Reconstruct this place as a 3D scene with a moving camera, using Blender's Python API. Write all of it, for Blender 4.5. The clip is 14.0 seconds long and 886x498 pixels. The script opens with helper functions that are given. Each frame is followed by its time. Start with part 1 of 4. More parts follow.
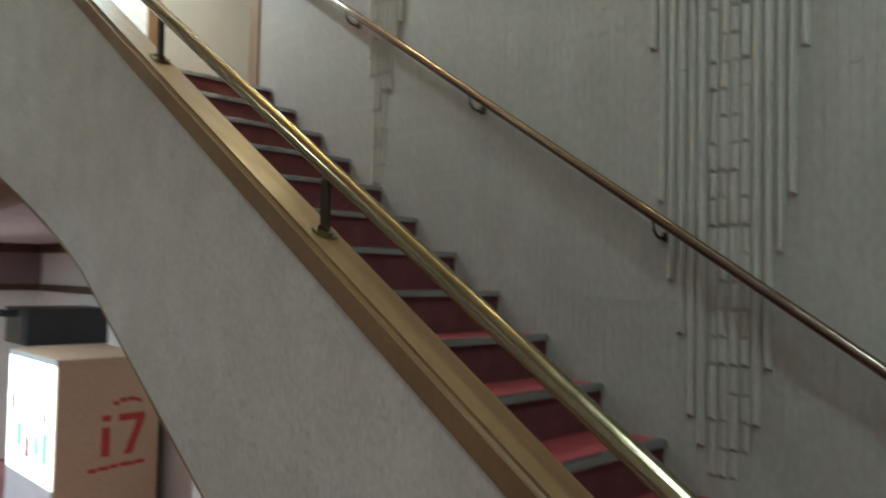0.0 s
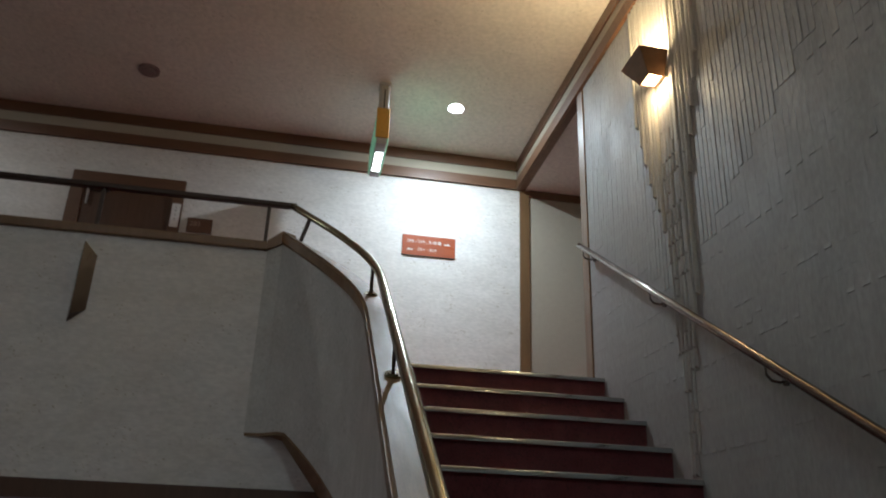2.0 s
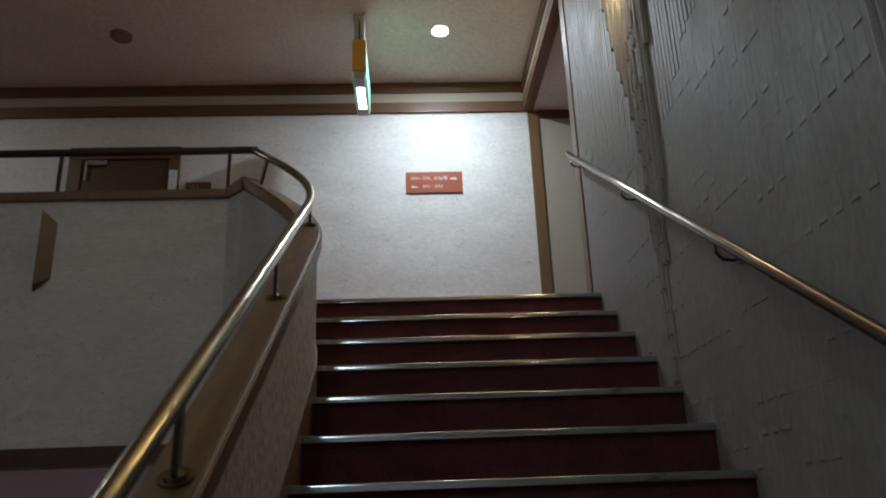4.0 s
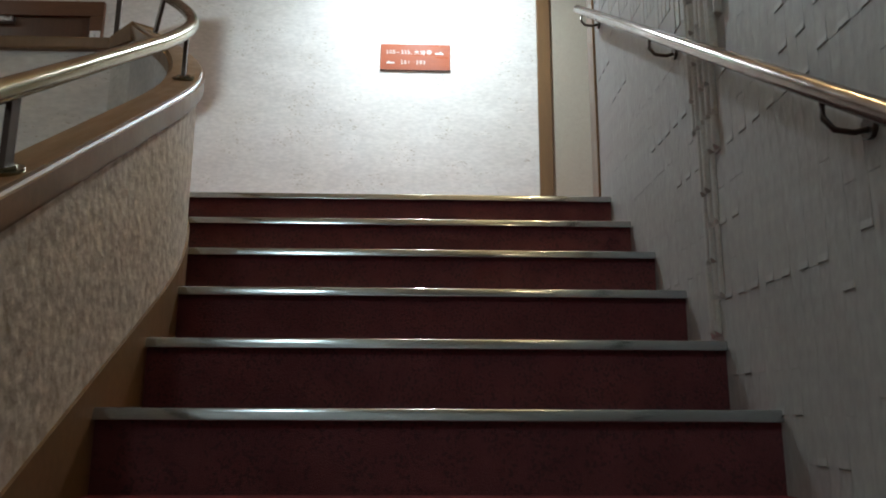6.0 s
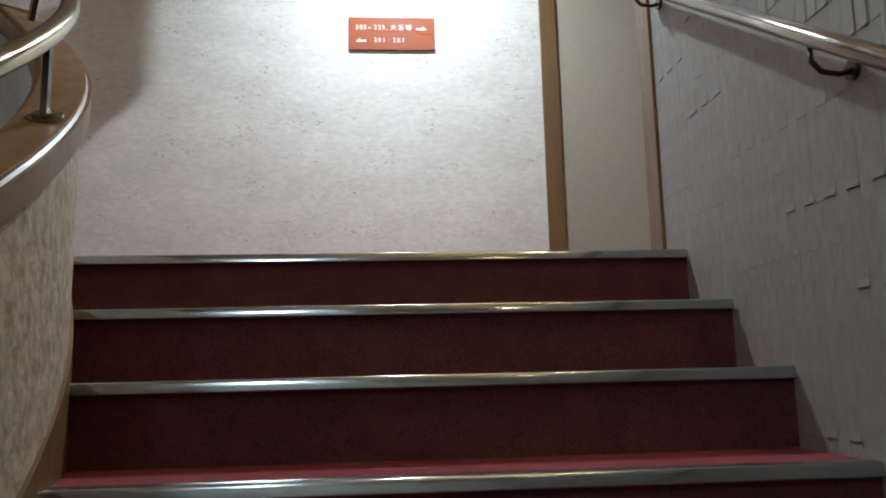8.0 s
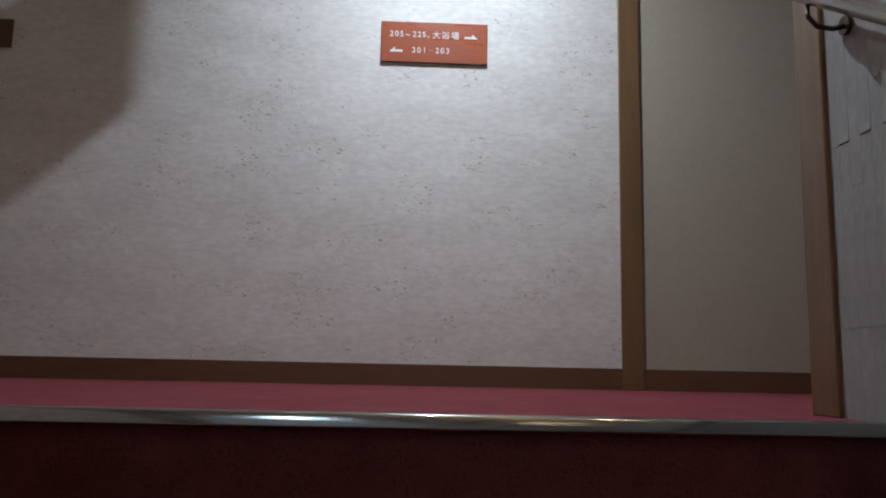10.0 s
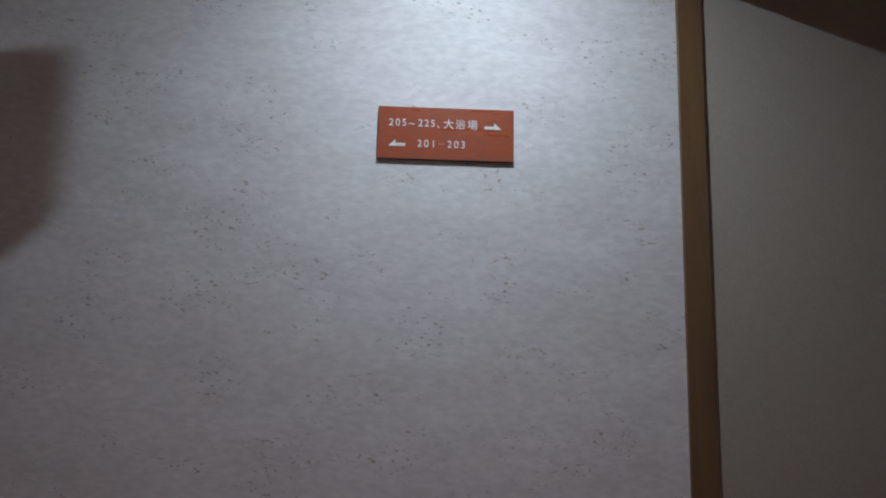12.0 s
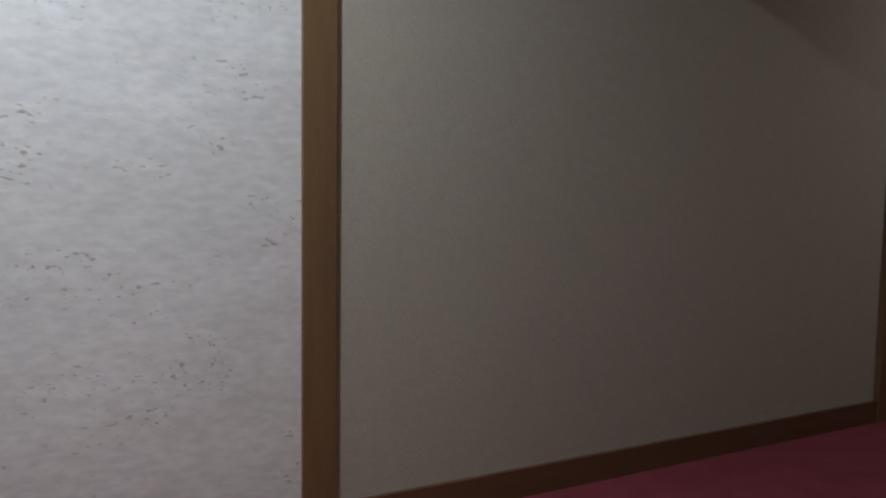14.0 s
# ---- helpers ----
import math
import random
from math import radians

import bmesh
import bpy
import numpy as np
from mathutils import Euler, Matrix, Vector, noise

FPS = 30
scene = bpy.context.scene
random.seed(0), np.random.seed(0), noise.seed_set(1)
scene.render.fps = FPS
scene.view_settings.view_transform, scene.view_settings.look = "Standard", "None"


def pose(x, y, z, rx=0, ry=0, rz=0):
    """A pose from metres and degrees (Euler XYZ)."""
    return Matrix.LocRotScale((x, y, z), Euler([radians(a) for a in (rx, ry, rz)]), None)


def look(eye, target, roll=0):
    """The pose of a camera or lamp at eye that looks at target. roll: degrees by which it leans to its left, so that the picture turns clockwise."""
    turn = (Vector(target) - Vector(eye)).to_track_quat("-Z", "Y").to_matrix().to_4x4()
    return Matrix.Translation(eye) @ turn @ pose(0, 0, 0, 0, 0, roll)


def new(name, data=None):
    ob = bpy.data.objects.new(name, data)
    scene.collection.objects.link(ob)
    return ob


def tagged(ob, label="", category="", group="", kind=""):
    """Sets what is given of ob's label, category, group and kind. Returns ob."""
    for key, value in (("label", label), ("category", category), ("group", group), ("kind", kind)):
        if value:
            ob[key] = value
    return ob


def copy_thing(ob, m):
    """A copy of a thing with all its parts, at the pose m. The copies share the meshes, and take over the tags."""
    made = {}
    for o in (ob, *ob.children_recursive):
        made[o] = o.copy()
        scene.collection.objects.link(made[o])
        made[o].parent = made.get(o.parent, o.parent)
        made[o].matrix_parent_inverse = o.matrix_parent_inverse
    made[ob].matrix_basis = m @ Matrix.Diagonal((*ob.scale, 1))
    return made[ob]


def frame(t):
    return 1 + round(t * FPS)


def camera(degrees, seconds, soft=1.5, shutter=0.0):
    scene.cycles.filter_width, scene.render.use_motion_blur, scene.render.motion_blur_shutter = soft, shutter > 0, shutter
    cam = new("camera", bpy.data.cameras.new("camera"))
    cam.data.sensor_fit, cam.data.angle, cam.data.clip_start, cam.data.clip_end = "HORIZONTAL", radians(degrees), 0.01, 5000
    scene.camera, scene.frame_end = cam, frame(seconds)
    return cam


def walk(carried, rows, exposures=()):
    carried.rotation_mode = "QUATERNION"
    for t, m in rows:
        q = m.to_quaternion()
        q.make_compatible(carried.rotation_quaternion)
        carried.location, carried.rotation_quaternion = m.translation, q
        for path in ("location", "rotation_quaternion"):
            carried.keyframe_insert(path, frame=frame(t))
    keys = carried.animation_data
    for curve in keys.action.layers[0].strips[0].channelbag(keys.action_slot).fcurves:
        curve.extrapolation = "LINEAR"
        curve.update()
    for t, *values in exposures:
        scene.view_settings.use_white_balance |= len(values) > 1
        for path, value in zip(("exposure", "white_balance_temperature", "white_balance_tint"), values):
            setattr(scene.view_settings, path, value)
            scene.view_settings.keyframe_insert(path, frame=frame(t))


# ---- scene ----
cam = camera(60.0, 14.0, soft=1.9, shutter=0.3)
PATH = [
    (0, (-2.676, -4.300, 1.493), (-44.76, 2.21, 1.15)),
    (0.4, (-2.523, -4.405, 1.507), (-33.21, 8.18, 2.94)),
    (0.5, (-2.495, -4.413, 1.532), (-31.49, 9.15, 2.89)),
    (0.8, (-2.333, -4.427, 1.536), (-25.36, 12.19, 3.53)),
    (1, (-2.302, -4.467, 1.562), (-23.86, 13.89, 3.41)),
    (1.5, (-2.049, -4.504, 1.569), (-17.12, 19.12, 2.66)),
    (2, (-1.868, -4.554, 1.588), (-9.88, 22.18, 2.11)),
    (2.5, (-1.717, -4.521, 1.583), (-7.84, 24.47, 0.88)),
    (3, (-1.538, -4.448, 1.585), (-7.23, 22.62, -0.57)),
    (3.5, (-1.306, -4.411, 1.553), (-2.82, 20.93, -1.40)),
    (4, (-1.118, -4.250, 1.521), (-2.81, 19.05, -2.18)),
    (4.2, (-1.042, -4.136, 1.521), (-1.70, 17.70, 0.44)),
    (6.5, (-0.802, -2.907, 1.914), (-1.36, 10.39, 0.00)),
    (7, (-0.848, -2.704, 2.043), (5.16, 8.26, -0.30)),
    (7.5, (-0.934, -2.478, 2.196), (-0.72, 8.01, -1.59)),
    (8, (-0.938, -2.270, 2.352), (-4.59, 8.96, -1.36)),
    (8.5, (-0.974, -2.076, 2.447), (-0.70, 8.87, 0.23)),
    (9.3, (-0.955, -1.755, 2.625), (-1.35, 8.75, 0.75)),
    (10.2, (-0.920, -1.390, 2.835), (-2.30, 8.50, 1.40)),
    (11, (-0.895, -1.060, 3.028), (-3.22, 8.30, 1.98)),
    (11.5, (-0.983, -0.897, 3.284), (-2.10, 8.07, 0.86)),
    (12, (-0.985, -0.747, 3.399), (-2.45, 9.77, 1.25)),
    (12.5, (-0.934, -0.569, 3.517), (-2.70, 6.47, -0.14)),
    (13, (-0.797, -0.387, 3.463), (-10.53, 0.81, -0.54)),
    (13.5, (-0.773, -0.200, 3.584), (-26.51, -0.16, 0.19)),
    (14, (-0.628, -0.016, 3.684), (-28.24, -4.54, 0.84)),
]
EXPOSURES = [
    (0.0, 1.45, 6350, -4), (0.6, 1.15, 6250, 2), (1.0, 0.65, 6200, 6), (1.5, 0.15, 6100, 6), (2.2, -0.15, 6050, 7), (3.0, -0.4, 6050, 8), (4.2, -0.4, 6000, 7),
    (6.3, 0.58, 6150, 4), (7.5, 0.60, 6100, 3), (8.1, 0.32, 6150, 7), (8.7, 0.05, 6000, 10), (11.0, -0.88, 6050, 14), (12.0, -1.2, 5750, 14), (12.5, -1.33, 5700, 13), (13.2, -1.05, 5800, 14), (14.0, -0.45, 6000, 12),
]
walk(cam, [(t, pose(*eye, 90 + pitch, 0, yaw) @ pose(0, 0, 0, 0, 0, roll)) for t, eye, (yaw, pitch, roll) in PATH],
     exposures=EXPOSURES)

# ---- world and lights ----
world = bpy.data.worlds.new("world")
scene.world = world
world.use_nodes = True
world.node_tree.nodes["Background"].inputs[0].default_value = (0.5, 0.55, 0.6, 1)
world.node_tree.nodes["Background"].inputs[1].default_value = 0.02


def lamp(name, kind, place, power, colour, size=0.1, target=None, spread=180):
    data = bpy.data.lights.new(name, kind)
    data.energy, data.color = power, colour
    if kind == "AREA":
        data.shape, data.size, data.spread = "DISK", size, radians(spread)
    else:
        data.shadow_soft_size = size
    ob = new(name, data)
    ob.matrix_world = look(place, target) if target else pose(*place)
    return ob


COOL, WARM, NEUTRAL = (0.86, 0.94, 1.0), (1.0, 0.72, 0.38), (1.0, 0.93, 0.84)
lamp("downlight_lamp", "AREA", (-0.81, 1.13, 5.26), 47, COOL, 0.06, (-0.81, 1.131, 0))
# added fill beyond the left edge of view, lifts the ceiling there
lamp("landing_fill_lamp", "AREA", (-5.2, 0.70, 5.26), 8, (1.0, 0.97, 0.90), 0.12, (-5.2, 0.701, 0))
# unseen lamp added down the corridor to brighten its right-hand wall
lamp("corridor_fill_lamp", "AREA", (3.1, 1.0, 4.97), 5.5, NEUTRAL, 0.08, (3.1, 1.001, 0))
for y, low, high in ((-1.09, 8, 23), (-3.05, 1.5, 5)):
    lamp("sconce_lamp_low", "POINT", (-0.085, y, 4.178), low, WARM, 0.025)
    lamp("sconce_lamp_high", "AREA", (-0.115, y, 4.338), high, WARM, 0.13, (-0.115, y + 0.001, 9))
lamp("half_landing_lamp", "AREA", (-1.98, -4.9, 5.24), 14, (0.78, 0.96, 1.0), 0.22, (-1.98, -4.899, 0))
# second lamp is an added fill for the parapet's outer face
lamp("half_landing_lamp", "AREA", (-4.3, -4.9, 5.24), 7, (0.93, 0.98, 1.0), 0.40, (-4.3, -4.899, 0))
lamp("lobby_lamp", "AREA", (-1.9, 4.05, 1.84), 42, (0.78, 0.86, 1.0), 0.14, (-1.9, 4.051, -3))
lamp("lobby_lamp", "AREA", (-2.8, 7.1, 1.84), 9, (0.78, 0.86, 1.0), 0.14, (-2.8, 7.101, -3))
# hidden extra lamp, added so that bounce reaches the soffit under the flight
lamp("lobby_lamp", "AREA", (-1.9, 0.42, 1.84), 9, (0.84, 0.9, 1.0), 0.14, (-1.9, 0.421, -3))
for y in (8.0, 9.3):
    lamp("alcove_lamp", "AREA", (0.18, y, 1.82), 9, (1.0, 0.97, 0.92), 0.1, (0.18, y + 0.001, -3), 110)

# ---- materials ----


def material(name, colour, rough=0.6, metal=0.0, second=None, scale=8.0, stretch=(1, 1, 1), amount=0.5, bump=0.0,
             bump_scale=60.0, fleck=None, fleck_scale=30.0, fleck_at=0.66, fleck_stretch=(1, 1, 1), fleck_turn=0.0, fleck_cover=0.5, emit=0.0, vary=0.0, coat=0.0, spec=0.5):
    m = bpy.data.materials.new(name)
    m.use_nodes = True
    nt = m.node_tree
    n, li = nt.nodes, nt.links
    b = n["Principled BSDF"]
    b.inputs["Roughness"].default_value, b.inputs["Metallic"].default_value = rough, metal
    b.inputs["Coat Weight"].default_value = coat
    b.inputs["Specular IOR Level"].default_value = spec
    co = n.new("ShaderNodeTexCoord")
    mp = n.new("ShaderNodeMapping")
    mp.inputs["Scale"].default_value = stretch
    li.new(co.outputs["Object"], mp.inputs["Vector"])

    def tex(s, detail=4.0):
        t = n.new("ShaderNodeTexNoise")
        t.inputs["Scale"].default_value, t.inputs["Detail"].default_value = s, detail
        li.new(mp.outputs["Vector"], t.inputs["Vector"])
        return t

    def mix(fac, a, c):
        x = n.new("ShaderNodeMix")
        x.data_type = "RGBA"
        if isinstance(fac, float):
            x.inputs["Factor"].default_value = fac
        else:
            li.new(fac, x.inputs["Factor"])
        for key, v in (("A", a), ("B", c)):
            sock = [s for s in x.inputs if s.name == key and s.type == "RGBA"][0]
            if isinstance(v, tuple):
                sock.default_value = (*v, 1)
            else:
                li.new(v, sock)
        return [s for s in x.outputs if s.type == "RGBA"][0]

    def ramp(src, lo, hi):
        r = n.new("ShaderNodeMapRange")
        r.inputs["From Min"].default_value, r.inputs["From Max"].default_value = lo, hi
        li.new(src, r.inputs["Value"])
        return r.outputs["Result"]

    second = second or tuple(0.82 * c for c in colour)
    big = tex(scale)
    col = mix(ramp(big.outputs["Fac"], 0.5 - 0.25 / max(amount, 0.05), 0.5 + 0.25 / max(amount, 0.05)), colour, second)
    fine = tex(scale * 9, 3.0)
    grain = mix(ramp(fine.outputs["Fac"], 0.35, 0.7), (0.9, 0.9, 0.9), (1.06, 1.06, 1.06))
    mul = n.new("ShaderNodeMix")
    mul.data_type, mul.blend_type = "RGBA", "MULTIPLY"
    mul.inputs["Factor"].default_value = 1.0
    ab = [s for s in mul.inputs if s.type == "RGBA"]
    li.new(col, ab[0])
    li.new(grain, ab[1])
    col = [s for s in mul.outputs if s.type == "RGBA"][0]
    if fleck:
        mq = n.new("ShaderNodeMapping")
        mq.inputs["Scale"].default_value = fleck_stretch
        mq.inputs["Rotation"].default_value = (0, radians(fleck_turn), 0)
        li.new(co.outputs["Object"], mq.inputs["Vector"])
        f = tex(fleck_scale, 5.0)
        g = tex(fleck_scale * 0.11, 2.0)
        for q in (f, g):
            li.new(mq.outputs["Vector"], q.inputs["Vector"])
        mm = n.new("ShaderNodeMath")
        mm.operation = "MULTIPLY"
        li.new(ramp(f.outputs["Fac"], fleck_at, fleck_at + 0.05), mm.inputs[0])
        li.new(ramp(g.outputs["Fac"], fleck_cover, fleck_cover + 0.1), mm.inputs[1])
        col = mix(mm.outputs[0], col, fleck)
    if vary:
        oi = n.new("ShaderNodeObjectInfo")
        hsv = n.new("ShaderNodeHueSaturation")
        li.new(ramp(oi.outputs["Random"], 0, 1), hsv.inputs["Value"])
        rr = hsv.inputs["Value"].links[0].from_node
        rr.inputs["To Min"].default_value, rr.inputs["To Max"].default_value = 1 - vary, 1 + vary
        li.new(col, hsv.inputs["Color"])
        col = hsv.outputs["Color"]
    li.new(col, b.inputs["Base Color"])
    rv = ramp(big.outputs["Fac"], 0.3, 0.7)
    rr = rv.node
    rr.inputs["To Min"].default_value, rr.inputs["To Max"].default_value = max(rough - 0.07, 0.02), min(rough + 0.07, 1)
    li.new(rv, b.inputs["Roughness"])
    if bump:
        t = tex(bump_scale, 5.0)
        bp = n.new("ShaderNodeBump")
        bp.inputs["Strength"].default_value, bp.inputs["Distance"].default_value = bump, 0.01
        li.new(t.outputs["Fac"], bp.inputs["Height"])
        li.new(bp.outputs["Normal"], b.inputs["Normal"])
    if emit:
        li.new(col, b.inputs["Emission Color"])
        b.inputs["Emission Strength"].default_value = emit
    return m


M_PAPER = material("marbled_wallpaper", (0.75, 0.735, 0.71), 0.75, second=(0.64, 0.62, 0.59), scale=3.4, stretch=(0.8, 1, 2.0), amount=0.9,
                   bump=0.06, bump_scale=60, fleck=(0.42, 0.375, 0.305), fleck_scale=62, fleck_at=0.61, fleck_stretch=(0.75, 1, 1.5), fleck_turn=28, fleck_cover=0.51)
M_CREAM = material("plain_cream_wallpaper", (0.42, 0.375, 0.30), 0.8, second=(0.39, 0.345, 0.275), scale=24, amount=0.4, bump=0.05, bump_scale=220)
M_STUCCO = material("stair_wallpaper", (0.62, 0.61, 0.58), 0.8, second=(0.52, 0.51, 0.48), scale=7, stretch=(1, 1, 0.8), amount=1.0, bump=0.14, bump_scale=70,
                    fleck=(0.47, 0.455, 0.425), fleck_scale=48, fleck_at=0.58, fleck_stretch=(1, 1, 0.9), fleck_cover=0.47)
M_EMBOSS = material("embossed_wallpaper", (0.62, 0.555, 0.46), 0.7, second=(0.38, 0.32, 0.25), scale=38, stretch=(1, 1, 0.85), amount=1.9, bump=0.4, bump_scale=42)
M_TILE = material("clay_strip", (0.35, 0.342, 0.325), 0.62, second=(0.28, 0.272, 0.257), scale=5, stretch=(1, 1, 0.5), amount=0.9, bump=0.3, bump_scale=34, vary=0.02)
M_TILEBACK = material("clay_bed", (0.32, 0.313, 0.295), 0.8, scale=6, bump=0.2)
M_WOOD = material("brown_varnished_wood", (0.22, 0.13, 0.058), 0.4, second=(0.17, 0.098, 0.044), scale=5, stretch=(6, 1.2, 1), amount=0.9, bump=0.06, bump_scale=40)
M_POST = material("brown_varnished_post", (0.19, 0.108, 0.048), 0.42, second=(0.14, 0.078, 0.034), scale=7, stretch=(4, 4, 0.35), amount=0.9, bump=0.05, bump_scale=40)
M_DARKWOOD = material("dark_stained_wood", (0.10, 0.05, 0.026), 0.4, second=(0.07, 0.034, 0.018), scale=6, stretch=(5, 5, 0.5), amount=0.9, bump=0.05)
M_TRIM = material("red_brown_trim", (0.145, 0.07, 0.034), 0.45, second=(0.11, 0.052, 0.026), scale=5, stretch=(1, 6, 6), amount=0.8)
M_CEIL = material("ceiling_paper", (0.76, 0.70, 0.61), 0.85, second=(0.64, 0.59, 0.52), scale=3, bump=0.2, bump_scale=120, fleck=(0.48, 0.43, 0.37), fleck_scale=45, fleck_at=0.6)
M_LOBBYCEIL = material("lobby_ceiling_paint", (0.66, 0.64, 0.64), 0.8, scale=2)
M_CARPET = material("red_carpet", (0.26, 0.035, 0.05), 0.95, second=(0.20, 0.026, 0.038), scale=9, amount=0.8, bump=0.6, bump_scale=420, fleck=(0.13, 0.02, 0.03), fleck_scale=160, fleck_at=0.56)
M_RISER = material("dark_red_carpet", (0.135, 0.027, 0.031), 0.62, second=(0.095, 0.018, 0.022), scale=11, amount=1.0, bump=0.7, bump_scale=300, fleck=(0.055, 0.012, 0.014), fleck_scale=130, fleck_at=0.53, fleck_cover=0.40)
M_NOSING = material("ribbed_grey_nosing", (0.43, 0.45, 0.46), 0.15, metal=0.95, scale=40, stretch=(0.1, 2, 2), amount=0.4)
M_BRASS = material("worn_brass_tube", (0.34, 0.305, 0.20), 0.19, metal=1.0, second=(0.29, 0.255, 0.165), scale=14, amount=0.8)
M_BRONZE = material("bronze_wood_tube", (0.22, 0.175, 0.145), 0.2, metal=0.9, second=(0.185, 0.14, 0.115), scale=14, amount=0.8)
M_IRON = material("dark_bronze_iron", (0.07, 0.05, 0.04), 0.4, metal=0.8, scale=20)
M_CHROME = material("brushed_steel", (0.55, 0.54, 0.52), 0.3, metal=1.0, scale=20)
M_SIGN = material("terracotta_sign_board", (0.37, 0.085, 0.032), 0.32, second=(0.29, 0.065, 0.024), scale=6, stretch=(1, 1, 6), amount=0.6)
M_SIGNEDGE = material("dark_sign_edge", (0.10, 0.035, 0.02), 0.5, scale=9)
M_WHITE = material("white_lettering", (0.82, 0.82, 0.80), 0.5, scale=9)
M_PAPERSLIP = material("white_paper", (0.8, 0.8, 0.78), 0.7, scale=9)
M_ORANGE = material("amber_plastic", (0.66, 0.36, 0.06), 0.4, scale=9)
M_GREYPLASTIC = material("grey_plastic", (0.45, 0.44, 0.42), 0.45, scale=9)
M_LIT = material("lit_lens", (0.93, 0.98, 1), 0.4, emit=10.0, scale=5)
M_DISC = material("downlight_lens", (0.92, 0.97, 1.0), 0.4, emit=45.0, scale=5)
M_LOBBYLENS = material("lobby_downlight_lens", (1.0, 1.0, 1.0), 0.4, emit=9.0, scale=5)
M_PANEL = material("flush_light_diffuser", (0.84, 0.97, 1.0), 0.4, emit=14.0, scale=5)
M_GREEN = material("lit_green_panel", (0.45, 0.85, 0.60), 0.4, second=(0.2, 0.7, 0.4), emit=0.22, scale=5)
M_COPPER = material("copper_sheet", (0.24, 0.12, 0.055), 0.38, metal=0.6, second=(0.17, 0.085, 0.04), scale=12, stretch=(1, 1, 3), amount=0.9)
M_DOORYELLOW = material("ochre_painted_steel", (0.54, 0.43, 0.17), 0.5, scale=4)
M_GLASSDARK = material("dark_wired_glass", (0.06, 0.07, 0.08), 0.12, scale=8)
M_BLACK = material("black_plastic", (0.02, 0.02, 0.022), 0.4, scale=9)
M_TAN = material("tan_machine_panel", (0.62, 0.45, 0.30), 0.55, second=(0.57, 0.41, 0.27), scale=5)
M_RED = material("red_print", (0.55, 0.05, 0.03), 0.45, scale=8)
M_BLUEPANEL = material("lit_blue_panel", (0.12, 0.55, 0.85), 0.3, second=(0.5, 0.85, 0.95), scale=7, stretch=(1, 1, 1), amount=1.0, emit=0.55)
M_WHITEPANEL = material("lit_white_panel", (0.92, 0.96, 1.0), 0.3, emit=1.5, scale=5)
M_MACHINE = material("white_enamel", (0.75, 0.77, 0.8), 0.35, scale=5)
M_PANELBOARD = material("taupe_cloth_board", (0.17, 0.135, 0.115), 0.8, scale=6, bump=0.1)
M_STRAW = material("pale_carved_wood", (0.55, 0.47, 0.33), 0.7, scale=12)
M_FRIEZE = material("mauve_brown_frieze", (0.26, 0.19, 0.18), 0.7, scale=4)
M_LOBBYWALL = material("pale_lobby_wall", (0.62, 0.60, 0.62), 0.8, scale=3)
M_ALCOVE = material("white_alcove_wall", (0.80, 0.77, 0.70), 0.8, scale=3, bump=0.1, bump_scale=120)
M_SOFFIT = material("matte_brown_board", (0.26, 0.165, 0.085), 0.75, second=(0.21, 0.13, 0.066), scale=5, stretch=(5, 1, 1), amount=0.8)
M_PINK = material("rose_carpet", (0.36, 0.15, 0.155), 0.95, scale=6, bump=0.4, bump_scale=300)

# ---- building tools ----


def mesh_of(name, bm, mat, smooth=False):
    bmesh.ops.recalc_face_normals(bm, faces=bm.faces)
    me = bpy.data.meshes.new(name)
    bm.to_mesh(me)
    bm.free()
    for mt in (mat if isinstance(mat, (list, tuple)) else [mat]):
        me.materials.append(mt)
    if smooth:
        for p in me.polygons:
            p.use_smooth = True
    return me


def part(name, bm, mat, parent=None, label="", smooth=False):
    ob = new(name, mesh_of(name, bm, mat, smooth))
    if parent:
        ob.parent = parent
        ob.matrix_parent_inverse = Matrix.Translation(parent.location).inverted() if parent.location.length else Matrix()
    if label:
        ob["label"] = label
    return ob


def thing(name, place, label, category, group="", kind=""):
    ob = new(name)
    ob.location = place
    ob.empty_display_size = 0.05
    return tagged(ob, label, category, group, kind)


def box(bm, lo, hi, bevel=0.0):
    r = bmesh.ops.create_cube(bm, size=1)
    size = [b - a for a, b in zip(lo, hi)]
    mid = [(a + b) / 2 for a, b in zip(lo, hi)]
    for v in r["verts"]:
        v.co = Vector([c * s + m for c, s, m in zip(v.co, size, mid)])
    if bevel:
        edges = list({e for v in r["verts"] for e in v.link_edges})
        bmesh.ops.bevel(bm, geom=edges, offset=bevel, segments=2, affect="EDGES", profile=0.5)
    return bm


def boxed(lo, hi, bevel=0.0):
    return box(bmesh.new(), lo, hi, bevel)


def slab(name, lo, hi, mat, label, category, bevel=0.0):
    return tagged(part(name, boxed(lo, hi, bevel), mat), label, category, kind="structure")


def prism(points, z0, z1, bm=None):
    """An upright prism over a plan outline; z may be numbers or one value a point."""
    bm = bm or bmesh.new()
    n = len(points)
    lo = [bm.verts.new((x, y, z0[i] if isinstance(z0, (list, tuple)) else z0)) for i, (x, y) in enumerate(points)]
    hi = [bm.verts.new((x, y, z1[i] if isinstance(z1, (list, tuple)) else z1)) for i, (x, y) in enumerate(points)]
    bm.faces.new(lo[::-1])
    bm.faces.new(hi)
    for i in range(n):
        j = (i + 1) % n
        bm.faces.new((lo[i], lo[j], hi[j], hi[i]))
    return bm


